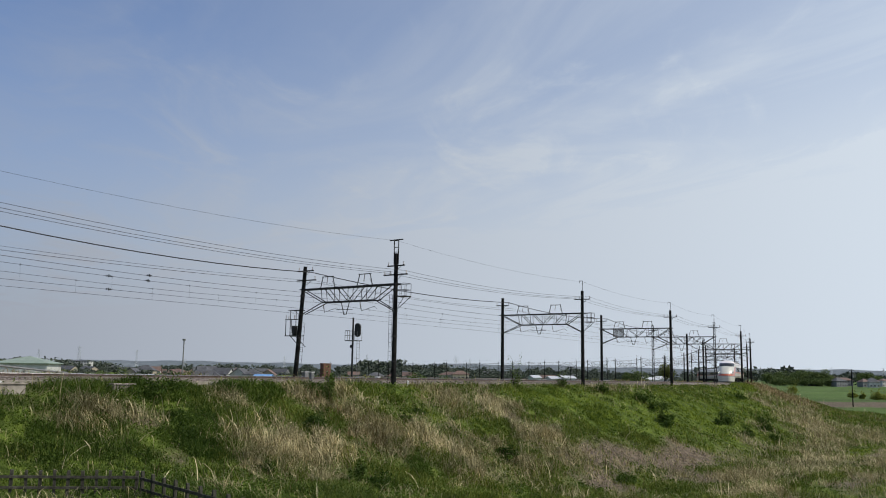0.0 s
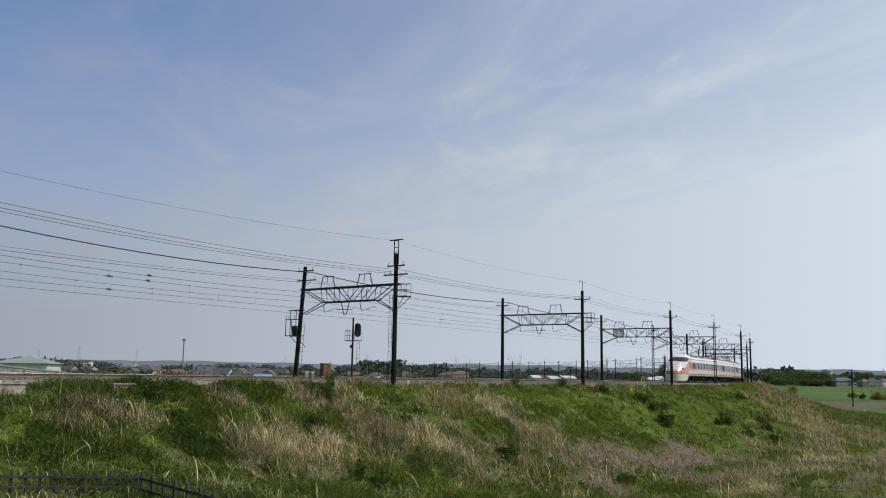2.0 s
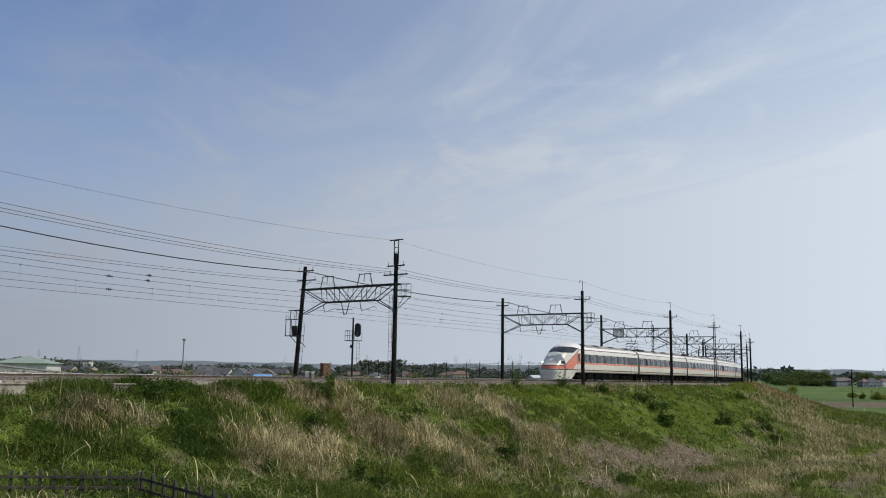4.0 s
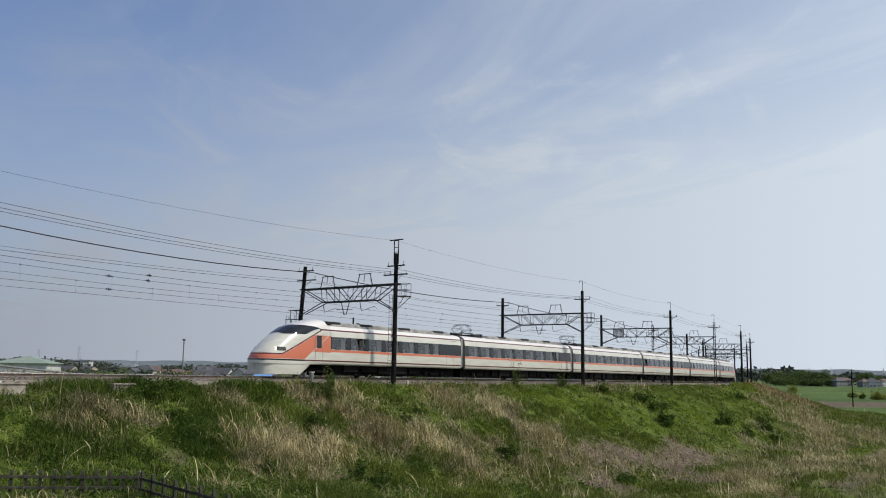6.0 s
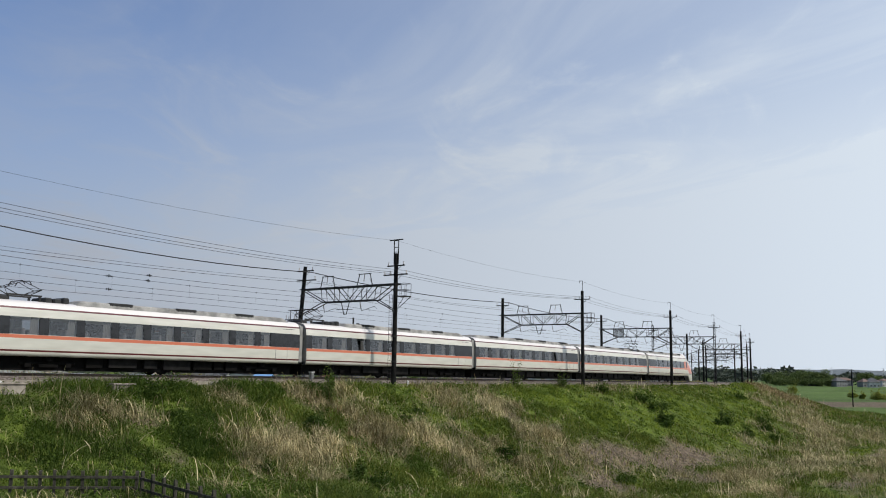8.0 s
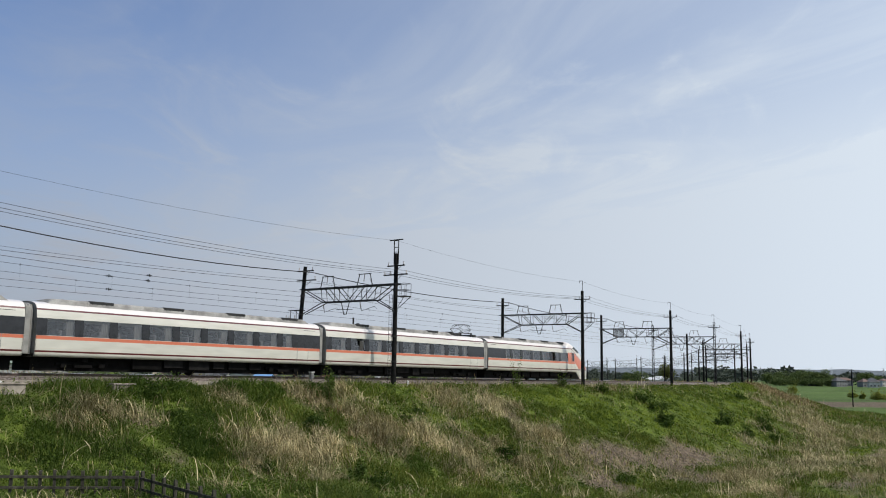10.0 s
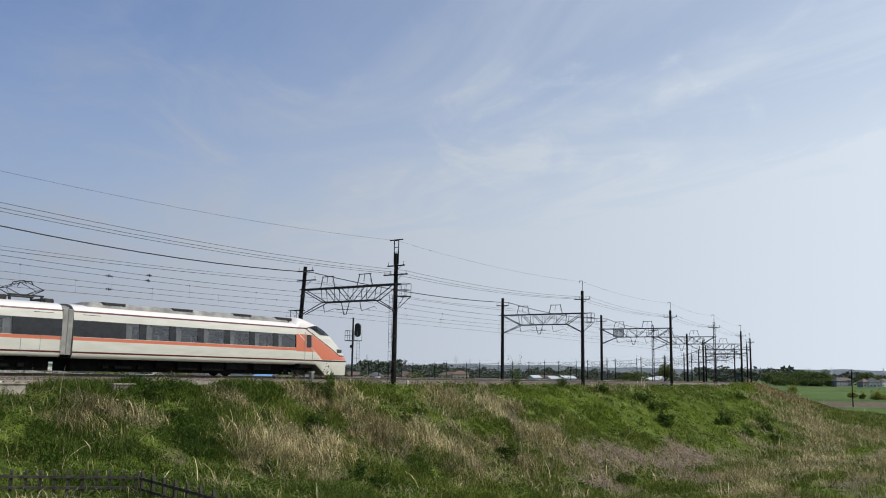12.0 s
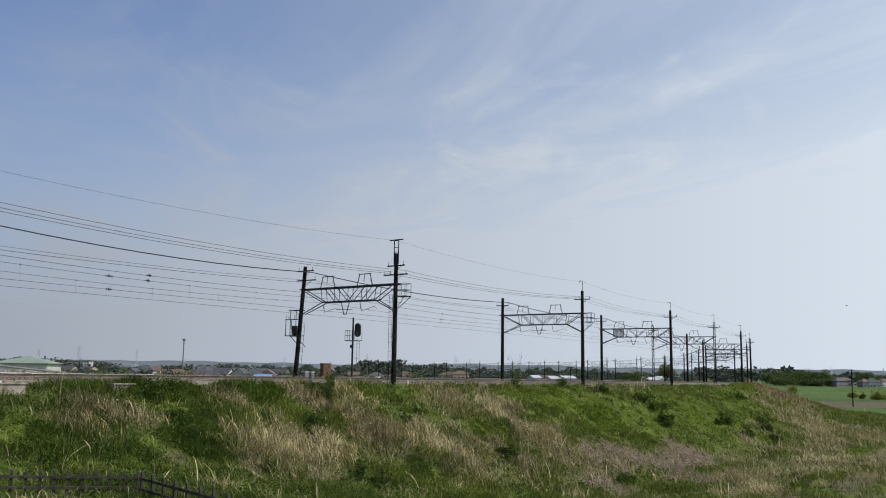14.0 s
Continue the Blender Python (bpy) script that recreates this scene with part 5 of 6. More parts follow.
def build_grass():
    rng = np.random.RandomState(4)
    strips = [(-16, 14, 2.9, 19, 150000, 1.0), (14, 45, 2.9, 26, 150000, 1.15), (45, 95, 2.9, 34, 110000, 1.5), (95, 185, 2.9, 30, 70000, 2.1), (18, 95, 26, 47, 60000, 1.3)]
    G, R, K, D, W, B, S, T = [], [], [], [], [], [], [], []
    for s0, s1, o0, o1, n, k in strips:
        s, o, x, y = scatter(rng, n, s0, s1, o0, o1)
        z, _, _ = height(x, y)
        dry, bare, fresh = zones(s, o, x, y)
        lump = np.clip(smooth_noise(x * 1.6, y * 1.6, 21) * 1.4 + 0.45, 0, 1)
        g = rng.rand(len(s)) > np.maximum(dry * 0.45, np.clip(bare * 1.3, 0, 0.90))
        new_growth = rng.rand(len(s)) < np.clip(fresh * 1.25 + (s > 45) * 0.25 + 0.05 + 0.1 * (s > 14), 0, 1)
        q = g & new_growth
        h = (rng.uniform(0.08, 0.30, len(s)) * (0.45 + 0.9 * lump) * k ** 0.5)[q]
        G.append(blades(rng, x[q], y[q], z[q], h, 0.022 * k, rng.uniform(0.2, 0.7, q.sum()), 0.3))
        q = g & ~new_growth
        h = (rng.uniform(0.12, 0.52, len(s)) * (0.35 + 1.15 * lump ** 1.5) * k ** 0.4)[q]
        # the share of dark green blades rises towards low s
        dark_blade = rng.rand(q.sum()) < np.clip(1.0 - (s[q] + 5) * 0.055, 0.22, 1.0)
        for pick, out in ((~dark_blade, R), (dark_blade, K)):
            out.append(blades(rng, x[q][pick], y[q][pick], z[q][pick], h[pick], 0.026 * k, rng.uniform(0.2, 0.9, pick.sum()), 0.5))
        # short broken straw among the stalks
        s, o, x, y = scatter(rng, int(n * 0.5), s0, s1, o0, o1)
        z, _, _ = height(x, y)
        dry, bare, fresh = zones(s, o, x, y)
        t = rng.rand(len(s)) < np.clip(dry * 1.35 - 0.2, 0, 1) * 0.45 * np.clip(0.75 + smooth_noise(x * 2.2, y * 2.2, 33), 0.15, 1.4) + 0.03
        h = (rng.uniform(0.25, 0.8, len(s)) * (0.45 + 0.65 * np.clip(dry, 0, 1)) * k ** 0.3)[t]
        D.append(blades(rng, x[t], y[t], z[t], h, 0.026 * k ** 0.8, rng.uniform(0.25, 1.5, t.sum()), 0.9))
        b = rng.rand(len(s)) < bare * 0.9
        B.append(blades(rng, x[b], y[b], z[b], rng.uniform(0.06, 0.26, b.sum()) * k ** 0.5, 0.026 * k, rng.uniform(0.8, 2.2, b.sum()), 1.0))
        # tall stalks that bend over together, tuft by tuft
        s, o, x, y = scatter(rng, int(n * 0.62), s0, s1, o0, o1)
        z, _, _ = height(x, y)
        dry, bare, fresh = zones(s, o, x, y)
        gap = np.clip(0.5 + 1.3 * smooth_noise(x * 2.6, y * 2.6, 61), 0.08, 1.2)
        t = rng.rand(len(s)) < np.clip(dry * 1.5 - 0.15, 0, 1) * gap * 0.8 + 0.022 * (fresh < 0.5)
        x, y, z, s, dry = x[t], y[t], z[t], s[t], dry[t]
        m = len(x)
        heading = 2.2 * smooth_noise(x * 1.1, y * 1.1, 71) + 3.6 + rng.normal(0, 0.7, m)
        length = rng.uniform(0.55, 1.45, m) * (0.55 + 0.5 * dry) * k ** 0.25
        rusty = (s > 112) | ((np.abs(s - 10.1) < 1.5) & (rng.rand(m) < 0.6))
        for pick, out in ((~rusty, S), (rusty, T)):
            c = pick.sum()
            out.append(arching(rng, x[pick], y[pick], z[pick], length[pick], 0.028 * k ** 0.8, heading[pick], rng.uniform(0.0, 0.8, c), rng.uniform(0.2, 2.2, c)))
        # long bleached stalks fallen across the others
        s, o, x, y = scatter(rng, int(n * 0.06), s0, s1, o0, o1)
        z, _, _ = height(x, y)
        dry, bare, fresh = zones(s, o, x, y)
        t = rng.rand(len(s)) < np.clip(dry * 1.2 - 0.1, 0, 1) * 0.7 + 0.03 * (fresh < 0.4)
        x, y, z, c = x[t], y[t], z[t], t.sum()
        S.append(arching(rng, x, y, z, rng.uniform(0.8, 1.8, c) * k ** 0.2, 0.040 * k ** 0.7, rng.uniform(0, 6.28, c), rng.uniform(0.1, 1.2, c), rng.uniform(0.3, 2.4, c)))
        # broad-leaved weeds in clumps
        m = int(n * 0.016)
        s, o, x, y = scatter(rng, m, s0, s1, o0, o1)
        dry, bare, fresh = zones(s, o, x, y)
        keep = rng.rand(len(s)) > np.maximum(dry * 0.8, np.maximum(bare, fresh * 0.5))
        x, y = x[keep], y[keep]
        z, _, _ = height(x, y)
        q = 34
        r = rng.uniform(0.15, 0.45, len(x)) * k ** 0.4
        c = np.repeat(np.column_stack([x, y, z]), q, axis=0)
        RR = np.repeat(r, q)
        off = rng.normal(size=(len(c), 3)) * 0.5
        off[:, 2] = np.abs(off[:, 2]) * 0.95
        W.append(leaf_quads(rng, c + off * RR[:, None], 0.10 * k))
    # brownish growth along the far edge of the embankment
    s, o, x, y = scatter(rng, 26000, -16, 190, -9.6, -6.7)
    z, _, _ = height(x, y)
    h = rng.uniform(0.2, 0.75, len(s)) * np.clip(0.7 + smooth_noise(x * 0.9, y * 0.9, 44), 0.2, 1.4)
    q = rng.rand(len(s)) < 0.5
    T.append(blades(rng, x[q], y[q], z[q], h[q], 0.05, rng.uniform(0.2, 0.9, q.sum()), 0.5))
    R.append(blades(rng, x[~q], y[~q], z[~q], h[~q], 0.05, rng.uniform(0.2, 0.9, (~q).sum()), 0.5))

    def join(parts):
        vs, ts, n = [], [], 0
        for v, t in parts:
            vs.append(v), ts.append(t + n)
            n += len(v)
        return np.concatenate(vs), np.concatenate(ts)

    for name, parts, m, label in (("green_grass", G, "grass_green", "short fresh green grass covering the railway embankment"), ("rank_grass", R, "grass_rank", "rank dull green grass in uneven tufts on the slope"), ("dark_grass", K, "grass_dark", "thick dark green growth, densest at the left end of the slope"), ("dry_grass", D, "grass_dry", "broken pale dry grass lying on the embankment slope"), ("straw_stalks", S, "grass_dry", "tall pale straw stalks bending over on the slope"), ("rusty_grass", T, "grass_rust", "rusty brown dry grass along the edges of the embankment"),
                                  ("mown_litter", B, "litter", "brown mown litter lying at the foot of the slope"), ("weeds", W, "weed", "low green broad-leaved weeds among the grass")):
        v, t = join(parts)
        tagged(new(name, bulk_mesh(name, v, t, M[m])), label, "grass", kind="stuff")


def crown_points(rng, n, w, h, z0, lumps=9, fat=1.0):
    """Points over uneven lumps that make up a crown w wide and h high."""
    c = rng.normal(size=(lumps, 3))
    c /= np.linalg.norm(c, axis=1)[:, None]
    c *= rng.uniform(0.25, 0.85, (lumps, 1)) / fat
    rad = rng.uniform(0.20, 0.46, lumps) * fat
    k = rng.randint(0, lumps, n)
    d = rng.normal(size=(n, 3))
    d /= np.linalg.norm(d, axis=1)[:, None]
    p = c[k] + d * (rad[k] * rng.uniform(0.6, 1.05, n))[:, None]
    p[:, 0] *= w / 2
    p[:, 1] *= w / 2
    p[:, 2] = z0 + (p[:, 2] * 0.5 + 0.5) * h
    return p


def shrub(x, y, w, h, leaf="shrub", size=0.09, n=1500, seed=0, label="dense dark green shrub on the grassy slope"):
    rng = np.random.RandomState(seed)
    z = float(height(np.array([x]), np.array([y]))[0][0])
    ob = empty("shrub", pose(x, y, z))
    bm = bmesh.new()
    for i in range(7):
        a = rng.uniform(0, 6.28)
        bar(bm, (0, 0, -0.15), (math.cos(a) * w * 0.3, math.sin(a) * w * 0.3, h * rng.uniform(0.5, 0.9)), 0.018, 5, 0.006)
    part("stem_cluster", bm, M["bark"], ob)
    c = crown_points(rng, n, w, h * 1.1, -h * 0.2, 20)
    # shoots that stand out of the crown
    for i in range(9):
        a, k = rng.uniform(0, 6.28), 16
        r = w * rng.uniform(0.1, 0.5)
        u = np.linspace(0.25, 1.0, k)
        shoot = np.column_stack([math.cos(a) * r * u, math.sin(a) * r * u, h * rng.uniform(0.9, 1.5) * u])
        c = np.concatenate([c, shoot + rng.normal(0, size * 0.45, (k, 3))])
    v, q = leaf_quads(rng, c, size)
    o = tagged(new("foliage", bulk_mesh("foliage", v, q, M[leaf])), kind="stuff")
    o.parent = ob
    return tagged(ob, label, "shrub", group="shrubs on the embankment")


def tree(x, y, w, h, leaf="tree_leaf", n=1400, size=None, seed=0, label="broad leafy tree standing beyond the railway"):
    rng = np.random.RandomState(seed)
    z = float(height(np.array([float(x)]), np.array([float(y)]))[0][0])
    ob = empty("tree", pose(x, y, z))
    bm = bmesh.new()
    bar(bm, (0, 0, -0.3), (0.1, 0, h * 0.45), h * 0.035, 8, h * 0.02)
    for i in range(6):
        a = i * 1.05 + rng.uniform(-0.3, 0.3)
        bar(bm, (0.08, 0, h * rng.uniform(0.2, 0.42)), (math.cos(a) * w * 0.32, math.sin(a) * w * 0.32, h * rng.uniform(0.55, 0.85)), h * 0.014, 6, h * 0.005)
    part("trunk", bm, M["bark"], ob)
    v, q = leaf_quads(rng, crown_points(rng, n, w, h * 1.05, -h * 0.05, 18, 1.22), size or h * 0.085)
    o = new("crown", bulk_mesh("crown", v, q, M[leaf]))
    o.parent = ob
    return tagged(ob, label, "tree", group="trees")


def grass_clump(s, o, w, h, material, n, seed, label):
    """A tuft whose blades spring from one patch and arch outwards."""
    rng = np.random.RandomState(seed)
    p = track(s, o)
    z = float(height(np.array([p.x]), np.array([p.y]))[0][0])
    ob = empty("grass_clump", pose(p.x, p.y, z))
    r = np.sqrt(rng.rand(n)) * w / 2
    a = rng.uniform(0, 2 * np.pi, n)
    x, y = r * np.cos(a), r * np.sin(a)
    zz = height(p.x + x, p.y + y)[0] - z
    hh = h * rng.uniform(0.5, 1.1, n) * (1.15 - 0.8 * (r / w * 2) ** 2 * 0.6)
    v, t = blades(rng, x, y, zz, hh, 0.026, rng.uniform(0.1, 0.75, n), 0.5)
    b = tagged(new("foliage", bulk_mesh("foliage", v, t, M[material])), kind="stuff")
    b.parent = ob
    k = int(n * 0.5)
    c = np.column_stack([x[:k], y[:k], zz[:k] + hh[:k] * rng.uniform(0.1, 0.75, k)])
    v, q = leaf_quads(rng, c, 0.11)
    b = tagged(new("undergrowth", bulk_mesh("undergrowth", v, q, M["weed" if material in ("grass_green", "grass_rank") else material])), kind="stuff")
    b.parent = ob
    return tagged(ob, label, "grass clump", group="grass clumps on the embankment")


def build_shrubs():
    # dark bushes on the slope
    for i, (s, o, w, h, n) in enumerate([(7.4, 8.3, 1.6, 0.9, 1500), (5.7, 14.8, 1.6, 0.9, 1300), (20.5, 12.4, 1.7, 1.0, 1500), (15.4, 8.2, 1.7, 0.5, 1100), (17.8, 7.2, 1.3, 0.5, 800),
                                         (56.0, 7.0, 2.4, 1.0, 1500), (57.5, 8.6, 1.8, 0.8, 900), (51.1, 11.2, 2.4, 1.3, 1700), (66.0, 12.6, 2.2, 1.1, 1300), (50.4, 5.0, 2.0, 0.8, 900), (90.7, 8.3, 2.6, 0.9, 900), (65.1, 14.9, 1.8, 0.9, 1000), (75.7, 14.1, 2.2, 1.1, 1000), (72.5, 15.4, 2.0, 0.9, 800), (69.3, 16.8, 2.2, 0.9, 900), (54.3, 8.7, 1.4, 0.9, 700), (63.1, 12.5, 1.6, 0.8, 700), (28.7, 16.9, 2.2, 0.7, 900), (8.1, 7.8, 1.0, 0.6, 500), (4.2, 14.3, 1.4, 0.7, 700), (1.1, 11.8, 1.0, 0.6, 500), (-0.5, 5.1, 1.6, 0.8, 1000), (0.9, 4.6, 1.3, 0.7, 800)]):
        p = track(s, o)
        shrub(p.x, p.y, w, h, "shrub", 0.11 if s < 40 else 0.15, n, 50 + i)
    # upright leafy shoots
    for i, (s, o, w, h, n) in enumerate([(5.2, 13.9, 0.8, 1.7, 700), (12.5, 4.4, 0.9, 1.2, 420), (11.2, 5.6, 0.8, 1.0, 380), (35.5, 3.9, 1.6, 2.0, 420), (44.5, 3.7, 1.5, 1.3, 380), (51.0, 10.8, 0.8, 2.0, 400), (65.5, 12.2, 0.8, 1.8, 360)]):
        p = track(s, o)
        shrub(p.x, p.y, w, h, "shrub_light", 0.13, n, 90 + i, "thin light green sapling growing out of the grass")
    for i, (s, o, w, h, n) in enumerate([(-0.9, 9.2, 2.2, 0.8, 1300), (0.2, 8.4, 2.0, 0.8, 1200), (-0.3, 7.2, 1.6, 0.6, 700), (-1.8, 8.4, 1.4, 0.5, 500), (0.9, 7.3, 1.3, 0.7, 600), (0.8, 9.6, 1.3, 0.6, 500)]):
        grass_clump(s, o, w, h, "shrub" if i % 2 == 0 else "weed", n, 380 + i, "dense dark green clump of tall weeds on the slope")
    # rank tufts along the crest and down the slope
    for i, (s, o, w, h) in enumerate(((116.0, 4.6, 4.5, 1.0), (121.0, 4.2, 4.0, 0.9), (112.0, 5.2, 3.5, 0.8))):
        grass_clump(s, o, w, h, "grass_green", 1200, 360 + i, "bright green tuft of tall grass on the far crest")
    rng = random.Random(31)
    spots = [(-1.2, 4.5, 2.2, 0.8), (0.6, 4.7, 2.0, 0.85), (2.0, 4.3, 1.4, 0.6), (4.6, 4.4, 1.8, 0.75), (6.2, 4.4, 2.4, 0.95), (7.6, 4.5, 1.6, 0.8), (11.0, 4.6, 1.8, 0.7)]
    for i, (s, o, w, h) in enumerate(spots):
        grass_clump(s, o, w, h, "weed" if i % 3 else "shrub", 900, 400 + i, "rank tuft of tall green grass beside the ballast")
    for i in range(90):
        s = rng.uniform(-11, 48)
        o = rng.uniform(4.8, 15.5)
        d, b, f = zones(np.array([s]), np.array([o]), np.array([track(s, o).x]), np.array([track(s, o).y]))
        if b[0] > 0.5 or (s < 3 and o > 10.5):
            continue
        if d[0] > 0.45:
            grass_clump(s, o, rng.uniform(0.6, 1.5), rng.uniform(0.8, 1.4), "grass_dry", 170, 500 + i, "tuft of tall arching pale dry grass on the slope")
        else:
            grass_clump(s, o, rng.uniform(0.7, 1.8), rng.uniform(0.3, 0.6), "weed" if s < 14 and i % 2 else "grass_rank" if f[0] < 0.5 else "grass_green", 420, 500 + i, "rank tuft of green grass on the slope")


# ---- things beside the line ----
M["brick_cabinet"] = surface("brown_painted_steel", (0.13, 0.065, 0.045), (0.19, 0.105, 0.075), 3, 0.8, 0, 0.2)
M["grey_steel"] = surface("grey_painted_steel", (0.16, 0.16, 0.16), (0.26, 0.26, 0.25), 3, 0.6, 0.2, 0.1)
# galvanised steel, kept pale so haze on the far pylons is in the colour
M["zinc"] = surface("haze_pale_galvanised_steel", (0.38, 0.40, 0.42), (0.5, 0.52, 0.54), 1, 0.6, 0.0, 0.0)
M["white_paint"] = surface("white_paint", (0.62, 0.62, 0.60), (0.8, 0.8, 0.78), 3, 0.5, 0, 0.1)
M["old_wood"] = surface("weathered_dark_wood", (0.032, 0.030, 0.023), (0.090, 0.084, 0.066), 4, 0.9, 0, 0.4, 30)
M["roof_green"] = surface("green_metal_roof", (0.19, 0.24, 0.19), (0.26, 0.31, 0.25), 0.6, 0.6, 0, 0.1)
M["roof_tile"] = surface("grey_roof_tile", (0.045, 0.045, 0.048), (0.095, 0.095, 0.098), 0.8, 0.7, 0, 0.3)
M["roof_brown"] = surface("brown_roof_tile", (0.10, 0.06, 0.045), (0.17, 0.11, 0.085), 0.8, 0.7, 0, 0.3)
M["wall_pale"] = surface("pale_render_wall", (0.42, 0.41, 0.38), (0.58, 0.57, 0.54), 0.4, 0.85, 0, 0.1)
M["wall_beige"] = surface("beige_siding_wall", (0.36, 0.30, 0.22), (0.48, 0.42, 0.32), 0.4, 0.85, 0, 0.1)
M["wall_grey"] = surface("grey_siding_wall", (0.18, 0.18, 0.18), (0.28, 0.28, 0.28), 0.4, 0.85, 0, 0.1)
M["house_glass"], _nt, _b = mat("house_window_glass", 0.08)
_b.inputs["Base Color"].default_value = (0.03, 0.035, 0.04, 1)
M["blue_sheet"] = surface("blue_sheet", (0.10, 0.22, 0.42), (0.16, 0.30, 0.52), 1, 0.6, 0, 0.1)
M["film"] = surface("white_greenhouse_film", (0.40, 0.41, 0.42), (0.52, 0.53, 0.54), 0.5, 0.5, 0, 0.1)


def build_signal():
    sig = empty("railway_signal", track_pose(26.8, -6.9, -0.3))
    bm = bar(bmesh.new(), (0, 0, -0.5), (0, 0, 5.3), 0.085, 10, 0.075)
    part("post", bm, M["black"], sig)
    # round-ended backboard with two lamps facing the approaching trains
    bm = bmesh.new()
    pts = []
    for i in range(24):
        a = i / 24 * 2 * math.pi
        pts.append((0.30 * math.cos(a), 0.30 * math.sin(a) + (0.28 if math.sin(a) > 0 else -0.28)))
    vs = [bm.verts.new((0.10, -0.38 + y, 4.25 + z)) for y, z in pts]
    f = bm.faces.new(vs)
    r = bmesh.ops.extrude_face_region(bm, geom=[f])
    for v in r["geom"]:
        if isinstance(v, bmesh.types.BMVert):
            v.co.x += 0.14
    head = part("signal_head", bm, M["black"], sig, "black oval signal head")
    for z in (4.53, 4.25, 3.97):
        bm = bar(bmesh.new(), (0.24, -0.38, z), (0.5, -0.38, z - 0.02), 0.12, 10, 0.11)
        part("lamp_hood", bm, M["black"], head)
    bm = bmesh.new()
    for z in (3.35, 3.8, 4.2):
        bar(bm, (-0.3, 0.1, z), (-0.3, 0.62, z), 0.022, 5)
        bar(bm, (0.3, 0.1, z), (0.3, 0.62, z), 0.022, 5)
        bar(bm, (-0.3, 0.62, z), (0.3, 0.62, z), 0.022, 5)
    for x in (-0.3, 0.3):
        for y in (0.1, 0.36, 0.62):
            bar(bm, (x, y, 3.35), (x, y, 4.2), 0.022, 5)
        bar(bm, (x, -0.75, 3.35), (x, -0.75, 4.1), 0.018, 5)
        bar(bm, (x, -0.75, 3.37), (x, 0.62, 3.37), 0.022, 5)
    box(bm, -0.3, 0.3, -0.75, 0.62, 3.32, 3.35)
    part("working_cage", bm, M["grey_steel"], sig)
    bm = bmesh.new()
    for x in (-0.16, 0.16):
        bar(bm, (x, -0.65, -0.3), (x, -0.62, 3.35), 0.016, 5)
    for i in range(11):
        bar(bm, (-0.16, -0.65, i * 0.31), (0.16, -0.65, i * 0.31), 0.011, 4)
    bar(bm, (0, 0, 1.9), (0, -0.63, 1.9), 0.014, 4)
    part("ladder", bm, M["grey_steel"], sig)
    bm = box(bmesh.new(), -0.09, 0.09, 0.05, 0.25, 2.75, 3.0, 0.02)
    part("relay_box", bm, M["black"], sig)
    bm = box(bmesh.new(), -0.22, 0.22, -0.22, 0.22, -0.6, 0.05, 0.03)
    part("footing", bm, M["concrete"], sig)
    tagged(sig, "black railway colour light signal with cage and ladder", "signal")


